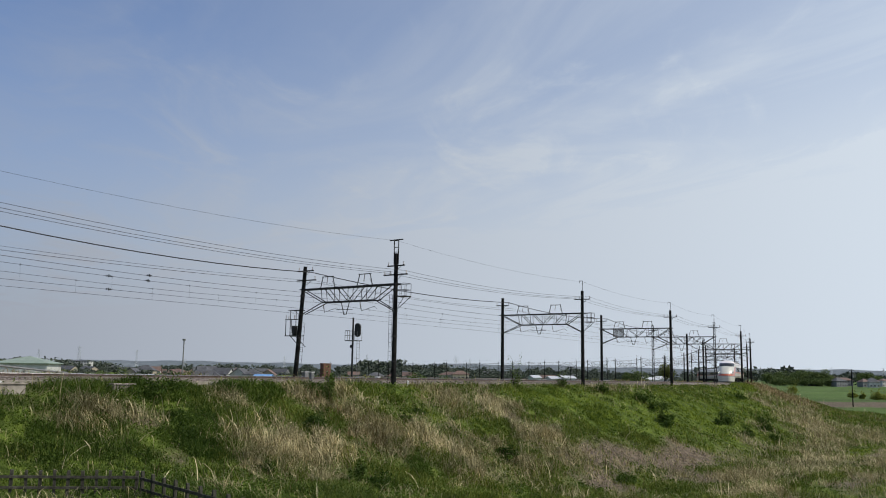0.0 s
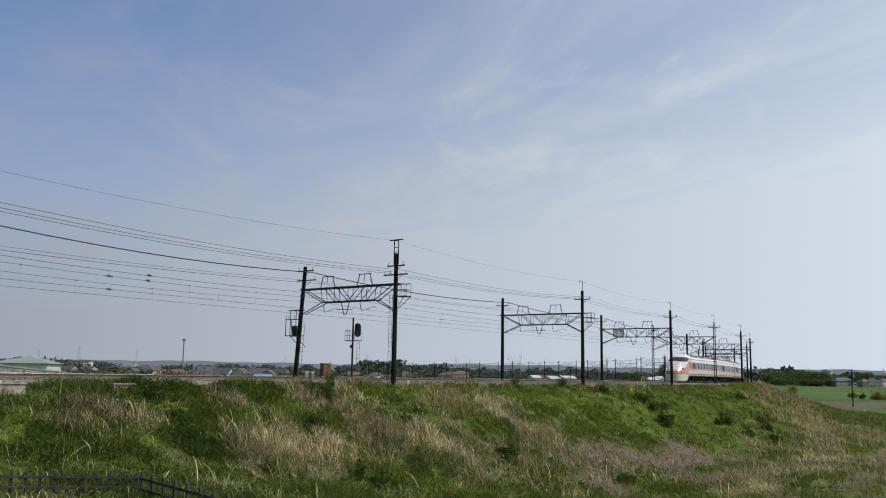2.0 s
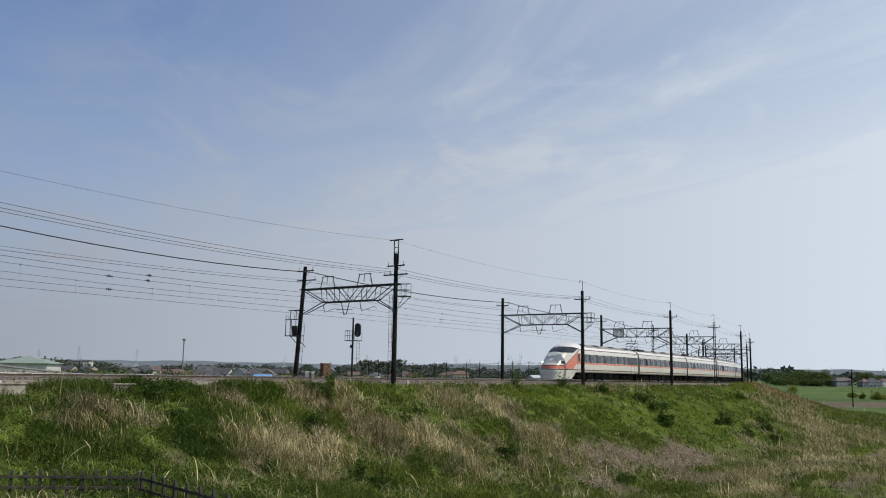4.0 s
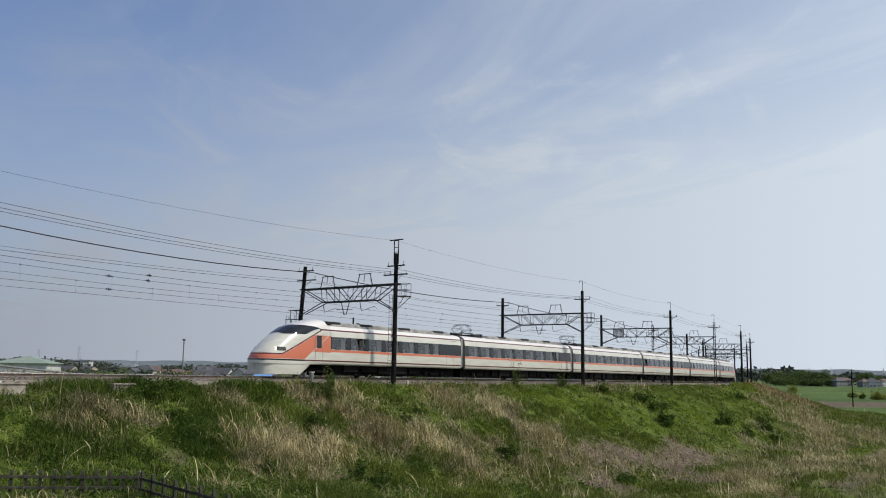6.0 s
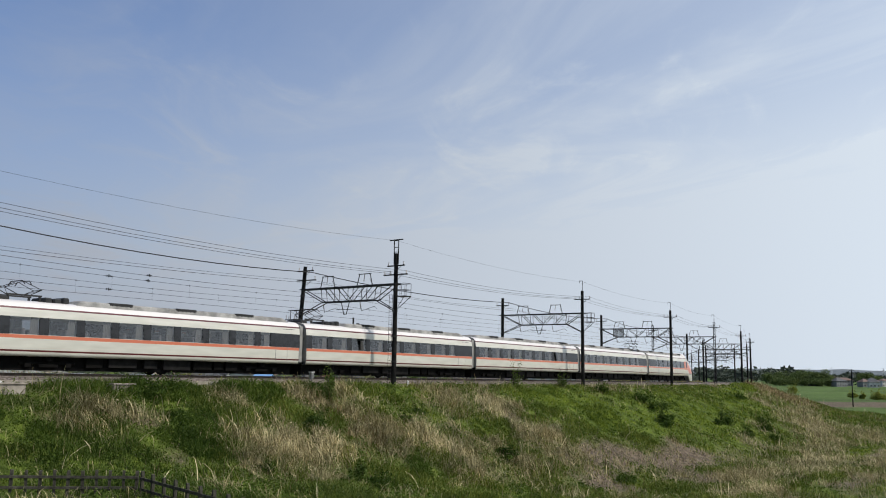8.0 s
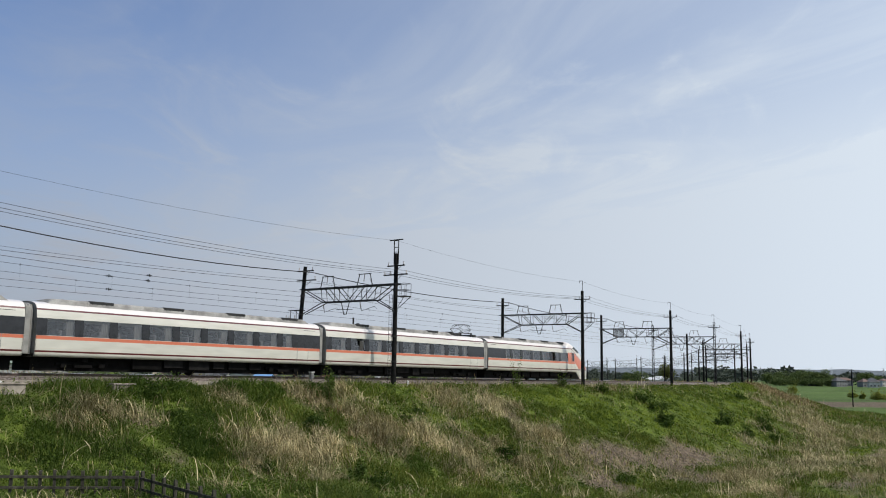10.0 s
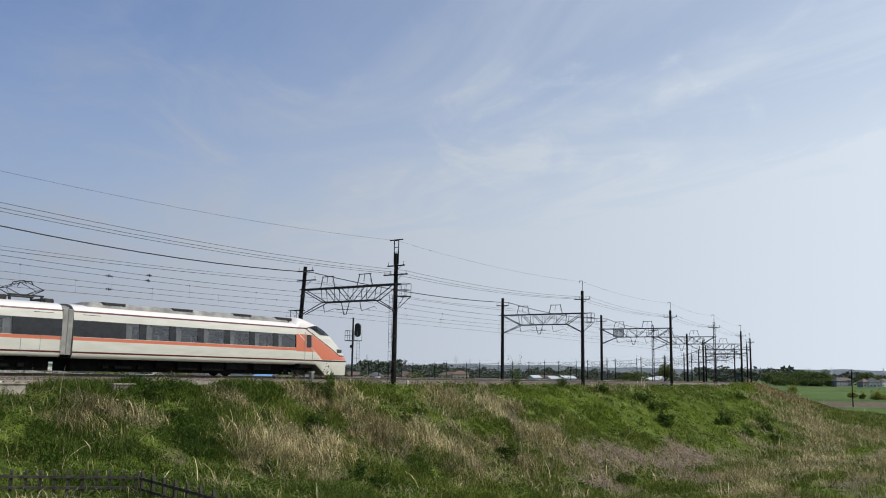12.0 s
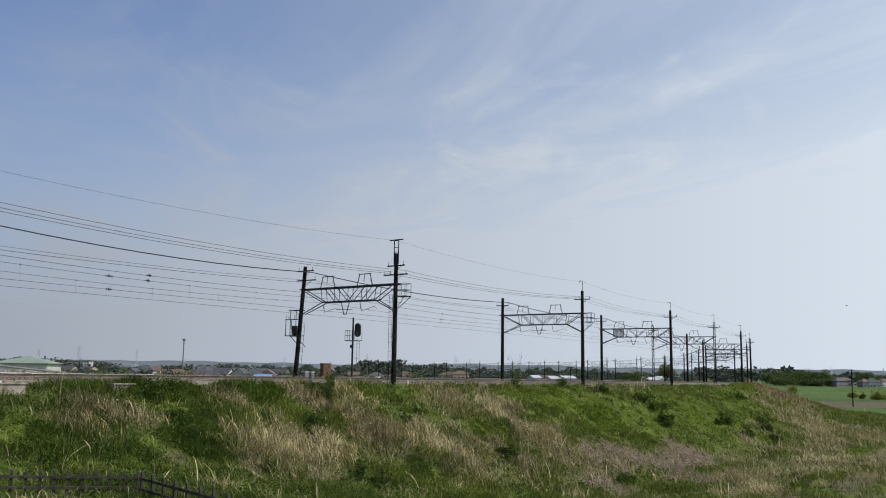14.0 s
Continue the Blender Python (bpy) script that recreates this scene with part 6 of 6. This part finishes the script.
def build_trackside():
    c = empty("equipment_cabinet", track_pose(23.6, -6.9, -0.25) @ pose(0, 0, 0, 0, 0, -20))
    bm = box(bmesh.new(), -0.36, 0.36, -0.28, 0.28, 0.08, 1.28, 0.02)
    body = part("body", bm, M["brick_cabinet"], c)
    bm = box(bmesh.new(), -0.40, 0.40, -0.32, 0.32, 1.283, 1.34, 0.015)
    part("lid", bm, M["brick_cabinet"], c)
    bm = box(bmesh.new(), -0.4, 0.4, -0.28, 0.28, -0.25, 0.077)
    part("plinth", bm, M["concrete"], c)
    for k in (-1, 1):
        bm = box(bmesh.new(), -0.155 + k * 0.17, 0.155 + k * 0.17, -0.295, -0.283, 0.14, 1.22, 0.004)
        d = part("door", bm, M["brick_cabinet"], body)
        bm = bar(bmesh.new(), (k * 0.05, -0.305, 0.62), (k * 0.05, -0.305, 0.75), 0.012, 6)
        part("handle", bm, M["grey_steel"], d)
    tagged(c, "brown steel trackside equipment cabinet on a concrete plinth", "cabinet")
    for s, off, w, h, m2 in ((11.9, 3.3, 0.22, 0.72, "grey_steel"), (21.0, -6.6, 0.4, 0.75, "grey_steel"), (29.6, -6.4, 0.35, 0.45, "white_paint")):
        b = empty("junction_box", track_pose(s, off, -0.36))
        bm = bar(bmesh.new(), (0, 0, -0.3), (0, 0, h - 0.2), 0.045 if w < 0.3 else 0.12, 8)
        part("post", bm, M["grey_steel"], b)
        bm = box(bmesh.new(), -w / 2, w / 2, -w / 2, w / 2, h - 0.45, h - 0.05, 0.02)
        part("box", bm, M[m2], b)
        bm = box(bmesh.new(), -w / 2 - 0.03, w / 2 + 0.03, -w / 2 - 0.03, w / 2 + 0.03, h - 0.047, h, 0.01)
        part("cap", bm, M["white_paint"], b, "white cap")
        tagged(b, "small grey trackside junction box with a white cap", "junction box", group="junction boxes")
    b = empty("marker_post", track_pose(21.55, 3.3, -0.36))
    bm = bar(bmesh.new(), (0, 0, -0.2), (0, 0, 0.16), 0.05, 8)
    part("stub", bm, M["white_paint"], b)
    bm = bar(bmesh.new(), (0, 0, 0.16), (-0.05, 0, 0.24), 0.07, 8, 0.03)
    part("top", bm, M["white_paint"], b)
    tagged(b, "short white marker post at the edge of the ballast", "marker")
    # concrete cable trough and its end blocks
    t = sweep("cable_trough", [(2.75, -0.6), (3.15, -0.6), (3.15, -0.30), (2.75, -0.30)], -22, 8, 1.0, M["concrete"])
    tagged(t, "grey concrete cable trough along the ballast edge", "trough", kind="structure")
    for s, w in ((-7.7, 1.7), (-2.0, 1.15)):
        b = empty("concrete_block", track_pose(s, 4.3, -1.0))
        bm = box(bmesh.new(), -w / 2, w / 2, -0.35, 0.35, -0.6, 0.52, 0.03)
        part("block", bm, M["concrete"], b)
        bm = box(bmesh.new(), -w / 2 - 0.04, w / 2 + 0.04, -0.4, 0.4, 0.523, 0.60, 0.015)
        part("coping", bm, M["concrete"], b)
        tagged(b, "weathered concrete block half buried in the grass", "concrete block", group="concrete blocks")
    b = empty("slanted_post", track_pose(-7.4, 3.2, -0.35))
    bm = box(bmesh.new(), -0.05, 0.05, -0.05, 0.05, -0.2, 0.85)
    bmesh.ops.rotate(bm, verts=bm.verts, matrix=Matrix.Rotation(radians(-48), 3, "Y"))
    part("bar", bm, M["white_paint"], b)
    tagged(b, "leaning pale post at the edge of the ballast", "post")
    # low rail on the far side
    g = empty("guard_rail", Matrix.Identity(4))
    pts = [track(s, -7.2, 0.37 - 0.09 * (s + 2.6)) for s in (-9, -6.4, -3.8, -1.2, 1.5)]
    bm = tube_path(bmesh.new(), pts, 0.06, 6)
    part("rail", bm, M["grey_steel"], g)
    for p in pts:
        bm = bar(bmesh.new(), (p.x, p.y, min(p.z - 0.4, -0.9)), (p.x, p.y, p.z), 0.05, 6)
        part("post", bm, M["grey_steel"], g)
    tagged(g, "pale steel guard rail on the far edge of the embankment", "guard rail")


def build_fence():
    """Post and rail fence at the foot of the slope, with a corner."""
    f = empty("wooden_fence", Matrix.Identity(4))
    rng = random.Random(6)
    corner = Vector((-11.3, 32.9, 0))
    runs = [(Vector((-20.0, 30.4, 0)), corner, 0.475, -3.20, -3.42), (Vector((-11.0, 32.6, 0)), Vector((-4.6, 25.0, 0)), 1.0, -3.42, -3.42)]
    for a, b, gap, za, zb in runs:
        d = b - a
        n = round(d.length / gap)
        u = d.normalized()
        ang = math.atan2(u.y, u.x)
        tilt = math.atan2(zb - za, d.length)
        for i in range(n + 1):
            p = a + u * (i * d.length / n)
            top = za + (zb - za) * i / n
            w = 0.055 * rng.uniform(0.85, 1.1)
            bm = box(bmesh.new(), -w, w, -w, w, -1.35, 0.0 + rng.uniform(-0.02, 0.02), 0.008)
            o = part("post", bm, M["old_wood"], f)
            o.matrix_local = Matrix.Translation((p.x, p.y, top)) @ Euler((radians(rng.uniform(-1.5, 1.5)), radians(rng.uniform(-1.5, 1.5)), ang)).to_matrix().to_4x4()
        for z in (-0.24, -0.62):
            bm = box(bmesh.new(), -d.length / 2 - 0.05, d.length / 2 + 0.05, -0.02, 0.02, -0.05, 0.05, 0.006)
            o = part("rail", bm, M["old_wood"], f)
            c = (a + b) / 2
            o.matrix_local = Matrix.Translation((c.x + u.y * 0.078, c.y - u.x * 0.078, (za + zb) / 2 + z)) @ Euler((0, -tilt, ang)).to_matrix().to_4x4()
    tagged(f, "weathered dark wooden post and rail fence in the grass", "fence")


# ---- beyond the line ----
def window(house, x, y, z, w, h, turn):
    """A framed window on a wall that faces -y (turn 0) or +x or -x (turn 1, -1)."""
    m = Matrix.Translation((x, y, z)) @ Euler((0, 0, radians(90 * turn))).to_matrix().to_4x4()
    bm = bmesh.new()
    for a in (-w / 2, w / 2):
        box(bm, a - 0.05, a + 0.05, -0.06, 0.05, -h / 2 - 0.05, h / 2 + 0.05)
    for c in (-h / 2, h / 2):
        box(bm, -w / 2 - 0.05, w / 2 + 0.05, -0.06, 0.05, c - 0.05, c + 0.05)
    o = part("window", bm, M["grey_steel"], house)
    o.matrix_local = m
    bm = box(bmesh.new(), -w / 2, w / 2, -0.02, 0.02, -h / 2, h / 2)
    part("pane", bm, M["house_glass"], o)


def house(x, y, w, d, eave, ridge, wall, roof, turn=0, hip=False, storeys=2, label="", kind="house", lift=2.2):
    eave, ridge, storeys = eave + lift, ridge + lift, storeys + 1
    hs = empty(kind, pose(x, y, GROUND_Z, 0, 0, turn))
    bm = box(bmesh.new(), -w / 2, w / 2, -d / 2, d / 2, -0.3, eave)
    if not hip:
        # gable ends
        v = [bm.verts.new(p) for p in ((-w / 2, -d / 2, eave), (-w / 2, d / 2, eave), (-w / 2, 0, ridge - 0.12), (w / 2, -d / 2, eave), (w / 2, d / 2, eave), (w / 2, 0, ridge - 0.12))]
        bm.faces.new((v[0], v[1], v[2])), bm.faces.new((v[3], v[5], v[4]))
    part("wall", bm, M[wall], hs)
    o = 0.5
    inset = min(d / 2 + o, w / 2 + o - 0.3) if hip else 0.0
    bm = bmesh.new()
    low = [(-w / 2 - o, -d / 2 - o), (w / 2 + o, -d / 2 - o), (w / 2 + o, d / 2 + o), (-w / 2 - o, d / 2 + o)]
    ze = eave - 0.12
    b0 = [bm.verts.new((a, c, ze)) for a, c in low]
    r0 = [bm.verts.new((-w / 2 - o + inset, 0, ridge)), bm.verts.new((w / 2 + o - inset, 0, ridge))]
    bm.faces.new((b0[0], b0[1], r0[1], r0[0]))
    bm.faces.new((b0[2], b0[3], r0[0], r0[1]))
    if hip:
        bm.faces.new((b0[1], b0[2], r0[1]))
        bm.faces.new((b0[3], b0[0], r0[0]))
    rf = part("roof", bm, M[roof], hs)
    md = rf.modifiers.new("thick", "SOLIDIFY")
    md.thickness, md.offset = 0.16, 0
    n = max(2, int(w / 2.6))
    for st in range(storeys):
        zc = 1.5 + st * 2.8
        if zc + 0.7 > eave:
            break
        for i in range(n):
            xx = -w / 2 + (i + 0.5) * w / n
            window(hs, xx, -d / 2 - 0.02, zc, 1.3, 1.1, 0)
        window(hs, w / 2 + 0.02, 0, zc, 1.2, 1.1, 1)
    return tagged(hs, label, "house" if kind == "house" else kind.replace("_", " "), group="buildings beyond the railway")


def pylon(x, y, h, label="far grey steel lattice pylon on the plain"):
    p = empty("pylon", pose(x, y, GROUND_Z))
    bm = bmesh.new()
    w = h * 0.09
    for a in (-1, 1):
        for b in (-1, 1):
            bar(bm, (a * w, b * w, -0.5), (a * w * 0.18, b * w * 0.18, h), h * 0.0035, 4)
    for i in range(8):
        k0, k1 = i / 8, (i + 1) / 8
        w0, w1 = w * (1 - 0.82 * k0), w * (1 - 0.82 * k1)
        for b in (-1, 1):
            bar(bm, (-w0, b * w0, h * k0), (w1, b * w1, h * k1), h * 0.0025, 4)
            bar(bm, (w0, b * w0, h * k0), (-w1, b * w1, h * k1), h * 0.0025, 4)
    part("tower", bm, M["zinc"], p)
    for k in (0.72, 0.83, 0.94):
        bm = bar(bmesh.new(), (-h * 0.13, 0, h * k), (h * 0.13, 0, h * k), h * 0.0035, 4)
        part("cross_arm", bm, M["zinc"], p)
    return tagged(p, label, "pylon", group="pylons")


def utility_pole(x, y, h):
    u = empty("utility_pole", pose(x, y, GROUND_Z))
    bm = bar(bmesh.new(), (0, 0, -0.5), (0, 0, h), 0.16, 10, 0.11)
    part("pole", bm, M["concrete_pole"], u)
    for z in (h - 0.4, h - 1.1):
        bm = box(bmesh.new(), -0.75, 0.75, -0.05, 0.05, z - 0.05, z + 0.05)
        a = part("cross_arm", bm, M["steel_dark"], u)
        for xx in (-0.6, 0, 0.6):
            bm = insulator(bmesh.new(), (xx, 0, z + 0.05), (xx, 0, z + 0.25), 2, 0.06)
            part("insulator", bm, M["insulator"], a)
    bm = bar(bmesh.new(), (0.35, 0, h - 2.3), (0.35, 0, h - 1.5), 0.22, 10)
    part("transformer", bm, M["grey_steel"], u)
    return tagged(u, "dark concrete utility pole standing in the fields", "utility pole", group="utility poles")


def build_beyond():
    house(-97.8, 205, 11.5, 11.0, 6.4, 7.9, "wall_pale", "roof_green", 8, True, 1, "wide low hall with a green metal hip roof", "hall")
    house(-79.0, 172, 6.5, 6.0, 3.6, 4.3, "wall_grey", "roof_green", 5, False, 1, "small shed with a pale green roof", "shed")
    # the near edge of the town
    house(-153.0, 430, 5.5, 8.0, 4.8, 7.6, "wall_beige", "roof_tile", 80, False, 2, "small beige house with its gable to the railway", lift=0)
    house(-172.4, 520, 7.0, 6.0, 6.0, 8.6, "wall_pale", "roof_brown", 15, False, 2, "small far pale house with a brown roof", lift=0)
    house(-118.5, 440, 12.0, 8.0, 4.4, 7.2, "wall_grey", "roof_tile", 10, True, 2, "long low house with a dark tiled roof", lift=0)
    house(-113.6, 450, 9.0, 8.0, 5.2, 8.4, "wall_pale", "roof_tile", -10, False, 2, "house with a dark tiled gable roof", lift=0)
    house(-129.7, 470, 11.0, 8.0, 4.6, 7.8, "wall_grey", "roof_tile", 5, True, 2, "long low house with a dark tiled roof", lift=0)
    house(-92.6, 400, 6.5, 8.0, 5.2, 8.2, "wall_pale", "roof_tile", 78, False, 2, "grey gabled house facing the railway", lift=0)
    house(-84.7, 390, 8.5, 7.5, 5.6, 7.9, "wall_pale", "roof_tile", 8, True, 2, "two-storey pale house with a hipped roof", lift=0)
    house(-80.6, 405, 4.0, 6.0, 5.4, 7.8, "wall_beige", "roof_brown", 85, False, 2, "narrow beige house beside a two-storey house", lift=0)
    house(-76.3, 372, 7.0, 5.0, 4.8, 5.8, "blue_sheet", "blue_sheet", 0, False, 1, "low shed clad in blue sheet", "shed", 0)
    for x, y, w in ((-125.2, 300, 4.0), (-119.6, 300, 6.0), (-107.0, 310, 14.0)):
        house(x, y, w, 5.0, 4.8, 5.5, "film", "film", 8, False, 1, "low white-roofed warehouse beyond the railway", "warehouse", 0)
    for x, y, w, h in ((35.6, 330, 2.8, 7.2), (42.9, 330, 4.0, 6.9), (47.9, 330, 4.6, 7.2), (86.2, 360, 6.0, 7.0), (92.5, 365, 4.0, 7.4)):
        house(x, y, w, 6.0, h - 0.9, h, "film", "film", 15, False, 1, "low white-roofed warehouse beyond the railway", "warehouse", 0)
    rng = random.Random(12)
    for i in range(44):
        y = rng.uniform(470, 860)
        x = y * rng.uniform(-0.49, 0.16) if i > 6 else y * rng.uniform(-0.30, -0.16)
        h = rng.uniform(6.8, 9.4)
        house(x, y, rng.uniform(8, 13), rng.uniform(7, 9), h - rng.uniform(1.8, 3.0), h, rng.choice(("wall_pale", "wall_beige", "wall_grey")), rng.choice(("roof_tile", "roof_brown", "roof_tile")), rng.uniform(-35, 35), rng.random() < 0.5, 2, "plain house with a tiled roof in the far town", lift=0)
    for x, y, w in ((358, 780, 18), (346, 800, 14), (372, 820, 20), (386, 790, 12), (398, 800, 16), (412, 780, 20), (380, 760, 14), (400, 860, 24), (430, 840, 18), (365, 860, 22)):
        house(x, y, w * 0.62, 9, rng.uniform(4.5, 6.0), rng.uniform(7.5, 9.5), rng.choice(("wall_pale", "wall_grey")), rng.choice(("roof_tile", "roof_brown", "roof_tile")), rng.uniform(-20, 20), True, 2, "far farm building with a hipped roof across the fields", lift=0)
    # block of flats on the skyline
    fl = house(-376, 900, 22, 14, 11.5, 12.2, "wall_pale", "roof_tile", 5, True, 4, "far grey block of flats above the trees", "apartment_building")
    # trees that stand apart
    spec = [(-132, 258, 10, 8.0, "tree_leaf"), (-124, 262, 8, 6.5, "tree_leaf"), (-140, 255, 9, 7.0, "tree_leaf"), (-88, 240, 7, 6.3, "tree_leaf"), (-67, 152, 4.2, 4.6, "tree_young"), (-62.5, 158, 3.2, 4.0, "tree_young"),
            (-118, 262, 9, 6.0, "tree_leaf"), (-112, 258, 8, 6.0, "tree_leaf"), (-105, 264, 9, 6.0, "tree_leaf"), (-98, 260, 9, 5.8, "tree_leaf"), (-91, 262, 8, 5.6, "tree_leaf"), (-84, 262, 8, 5.6, "tree_leaf"), (-77, 258, 7, 5.2, "tree_leaf"),
            (-66, 236, 5, 4.4, "tree_leaf"), (-54, 232, 4, 4.2, "tree_leaf"), (-36, 230, 6, 4.8, "tree_leaf"), (-30, 240, 6, 5.2, "tree_leaf"),
            (-17.2, 205, 6.5, 6.4, "tree_young"), (-12.0, 212, 7, 6.0, "tree_leaf"), (-6.0, 220, 8, 6.2, "tree_leaf"), (0.5, 225, 8, 5.8, "tree_leaf"), (-24, 222, 6, 5.0, "tree_leaf"), (8, 235, 7, 5.4, "tree_leaf"), (16, 245, 6, 5.0, "tree_leaf"),
            (67.0, 300, 9, 7.0, "tree_leaf"), (43.5, 250, 8, 5.4, "tree_young"), (77, 295, 7, 4.6, "tree_young"),
            (304, 800, 20, 11.0, "tree_leaf"), (314, 803, 22, 13.0, "tree_leaf"), (325, 798, 20, 12.0, "tree_leaf"), (338, 796, 26, 16.0, "tree_leaf"), (349, 792, 20, 14.5, "tree_leaf"), (331, 806, 18, 14.5, "tree_leaf"), (356, 790, 12, 10.0, "tree_leaf"),
            (418, 850, 20, 13.0, "tree_leaf"), (432, 856, 14, 11.0, "tree_leaf")]
    for i, (x, y, w, h, leaf) in enumerate(spec):
        tree(x, y, w * 1.1, h + 1.7, leaf, 4200, h * 0.07, 200 + i, "yellow-green young tree beyond the railway" if leaf == "tree_young" else "dark leafy tree standing beyond the railway")
    for i, (x, y, w, h) in enumerate(((170.8, 421, 8.5, 5.0), (162.9, 324, 6.5, 3.6), (168.5, 355, 4.2, 2.6), (164.7, 338.6, 2.8, 2.2), (167.5, 326, 5.5, 2.6))):
        shrub(x, y, w, h, "yellow_leaf", 0.42, 1700, 300 + i, "round yellow-green bush at the edge of a field")
    for i, (x, w, h) in enumerate(((296, 12, 5.5), (303, 16, 7), (312, 16, 7.5), (322, 14, 6.5), (333, 18, 8), (345, 16, 7.5))):
        tree(x + 5, 778 + 2 * (i % 3), w, h + 1.0, "tree_leaf", 3600, 0.75, 260 + i, "low leafy tree with a crown down to the ground")
    # tall slim aerial mast and far pylons
    a = empty("aerial_mast", pose(-113.7, 380, GROUND_Z))
    bm = bar(bmesh.new(), (0, 0, -0.5), (0, 0, 20.4), 0.32, 10, 0.24)
    part("pole", bm, M["grey_steel"], a)
    bm = bar(bmesh.new(), (0, 0, 19.8), (0, 0, 20.7), 0.6, 10, 0.75)
    part("aerial_ring", bm, M["grey_steel"], a)
    tagged(a, "tall slim grey aerial mast with a ring on top", "mast")
    for x, y, h in ((-420, 1000, 34), (-360, 1020, 30), (-190, 640, 14), (-200, 1100, 26), (-95, 1100, 30), (15, 900, 26), (33, 1000, 24), (230, 1200, 34), (520, 1150, 22), (640, 1250, 24), (330, 900, 15), (-560, 1200, 34), (-30, 700, 18)):
        pylon(x * 1.6, y * 1.6, h * 1.35)
    utility_pole(113.5, 239, 10.4)
    for x, y in ((45, 300), (-150, 300), (-20, 330)):
        utility_pole(x, y, 10.5)
    # hedge bank along the brown field
    build_far_woods()


def build_far_woods():
    """Belts of trees that close the plain, thinning into low hills."""
    rng = np.random.RandomState(77)
    vs, qs, n = [], [], 0
    for belt, (r0, r1, count, hmin, hmax) in enumerate(((420, 560, 110, 6, 9), (600, 900, 260, 8, 13), (900, 1500, 330, 11, 20), (1500, 2600, 260, 20, 38))):
        for i in range(count):
            az = rng.uniform(-0.60, 0.60)
            r = rng.uniform(r0, r1)
            if (belt == 0 and -0.02 < az) or (belt == 1 and az > 0.33):
                continue
            x, y = r * math.sin(az), r * math.cos(az)
            h = 2.2 + 0.82 * rng.uniform(hmin, hmax) * (0.75 + 0.3 * math.sin(az * 23 + belt) * math.sin(az * 9 + 2))
            w = h * rng.uniform(1.2, 3.0)
            c = crown_points(rng, (520, 420, 240, 200)[belt], w, h, GROUND_Z - 0.3, 9, 1.15)
            c[:, 0] += x
            c[:, 1] += y
            v, q = leaf_quads(rng, c, h * (0.13, 0.15, 0.22, 0.25)[belt])
            vs.append(v), qs.append(q + n)
            n += len(v)
    # leaf greens greyed and lightened to carry the haze of distance
    M["far_leaf"] = plant_material("haze_greyed_leaf", (0.085, 0.105, 0.090), (0.105, 0.125, 0.105), (0.125, 0.145, 0.120), sheen=0.1)
    tagged(new("distant_woods", bulk_mesh("distant_woods", np.concatenate(vs), np.concatenate(qs), M["far_leaf"])), "belts of distant woods across the plain, haze in their leaf colour", "woods", kind="stuff")


INSECT = [(0.0, -7.27, 5.28, 0.82), (12.0, -6.42, 6.29, 0.93), (12.4, -5.1, 7.39, 1.04), (12.7, -3.96, 8.05, 1.12), (13.0, -2.63, 8.57, 1.17), (13.3, -1.02, 8.9, 1.22), (13.5, 0.31, 8.96, 1.24), (13.6, 0.99, 8.91, 1.23), (13.7, 1.69, 8.8, 1.21), (13.8, 2.43, 8.63, 1.18), (13.9, 3.23, 8.37, 1.14), (14.0, 3.84, 8.11, 1.08)]


def build_insect():
    """A small dark insect that darts across before the camera at the end."""
    bug = empty("flying_insect", pose(*INSECT[0][1:]))
    bm = bmesh.new()
    bmesh.ops.create_uvsphere(bm, u_segments=8, v_segments=6, radius=0.0045, matrix=Matrix.Diagonal((1.7, 1.0, 1.0, 1.0)))
    part("body", bm, M["black"], bug)
    for k in (1, -1):
        bm = bmesh.new()
        box(bm, -0.003, 0.003, min(k * 0.003, k * 0.011), max(k * 0.003, k * 0.011), 0.003, 0.004, 0.0003)
        part("wing", bm, M["black"], bug)
    tagged(bug, "small dark insect flying past in the air", "insect")
    return bug


def build_ridge():
    """Low hills that close the plain all round, distance haze painted into their colour."""
    n, r = 720, 3600.0
    az = np.linspace(-math.pi, math.pi, n + 1)
    top = 30 + 4.0 * np.sin(az * 5 + 1.0) + 3.0 * np.sin(az * 17 + 0.4) + 1.8 * np.sin(az * 61) + 1.2 * np.sin(az * 143 + 2.0)
    rows = [(r, np.full(n + 1, GROUND_Z - 2.0)), (r + 90, top * 0.7), (r + 260, top), (r + 700, np.full(n + 1, GROUND_Z - 2.0))]
    v = np.concatenate([np.column_stack([d * np.sin(az), d * np.cos(az), z]) for d, z in rows])
    k = n + 1
    i = np.arange(n)
    q = np.concatenate([np.column_stack([i, i + 1, i + k + 1, i + k])[:, ::-1] + j * k for j in range(3)])
    M["ridge"] = surface("haze_tinted_wooded_hills", (0.125, 0.145, 0.158), (0.150, 0.170, 0.182), 0.004, 0.95, 0, 0.0, 0.03)
    tagged(new("backdrop", bulk_mesh("backdrop", v, q, M["ridge"], True)), "low wooded hills closing the plain, haze painted into their colour", "hills", kind="structure")


build_ground()
build_ridge()
build_tracks()
build_portals()
build_wires()
build_mesh_panel()
build_stones()
build_signal()
build_trackside()
build_fence()
build_beyond()
build_grass()
build_shrubs()
insect = build_insect()
build_train()
build_sleepers()
motions()
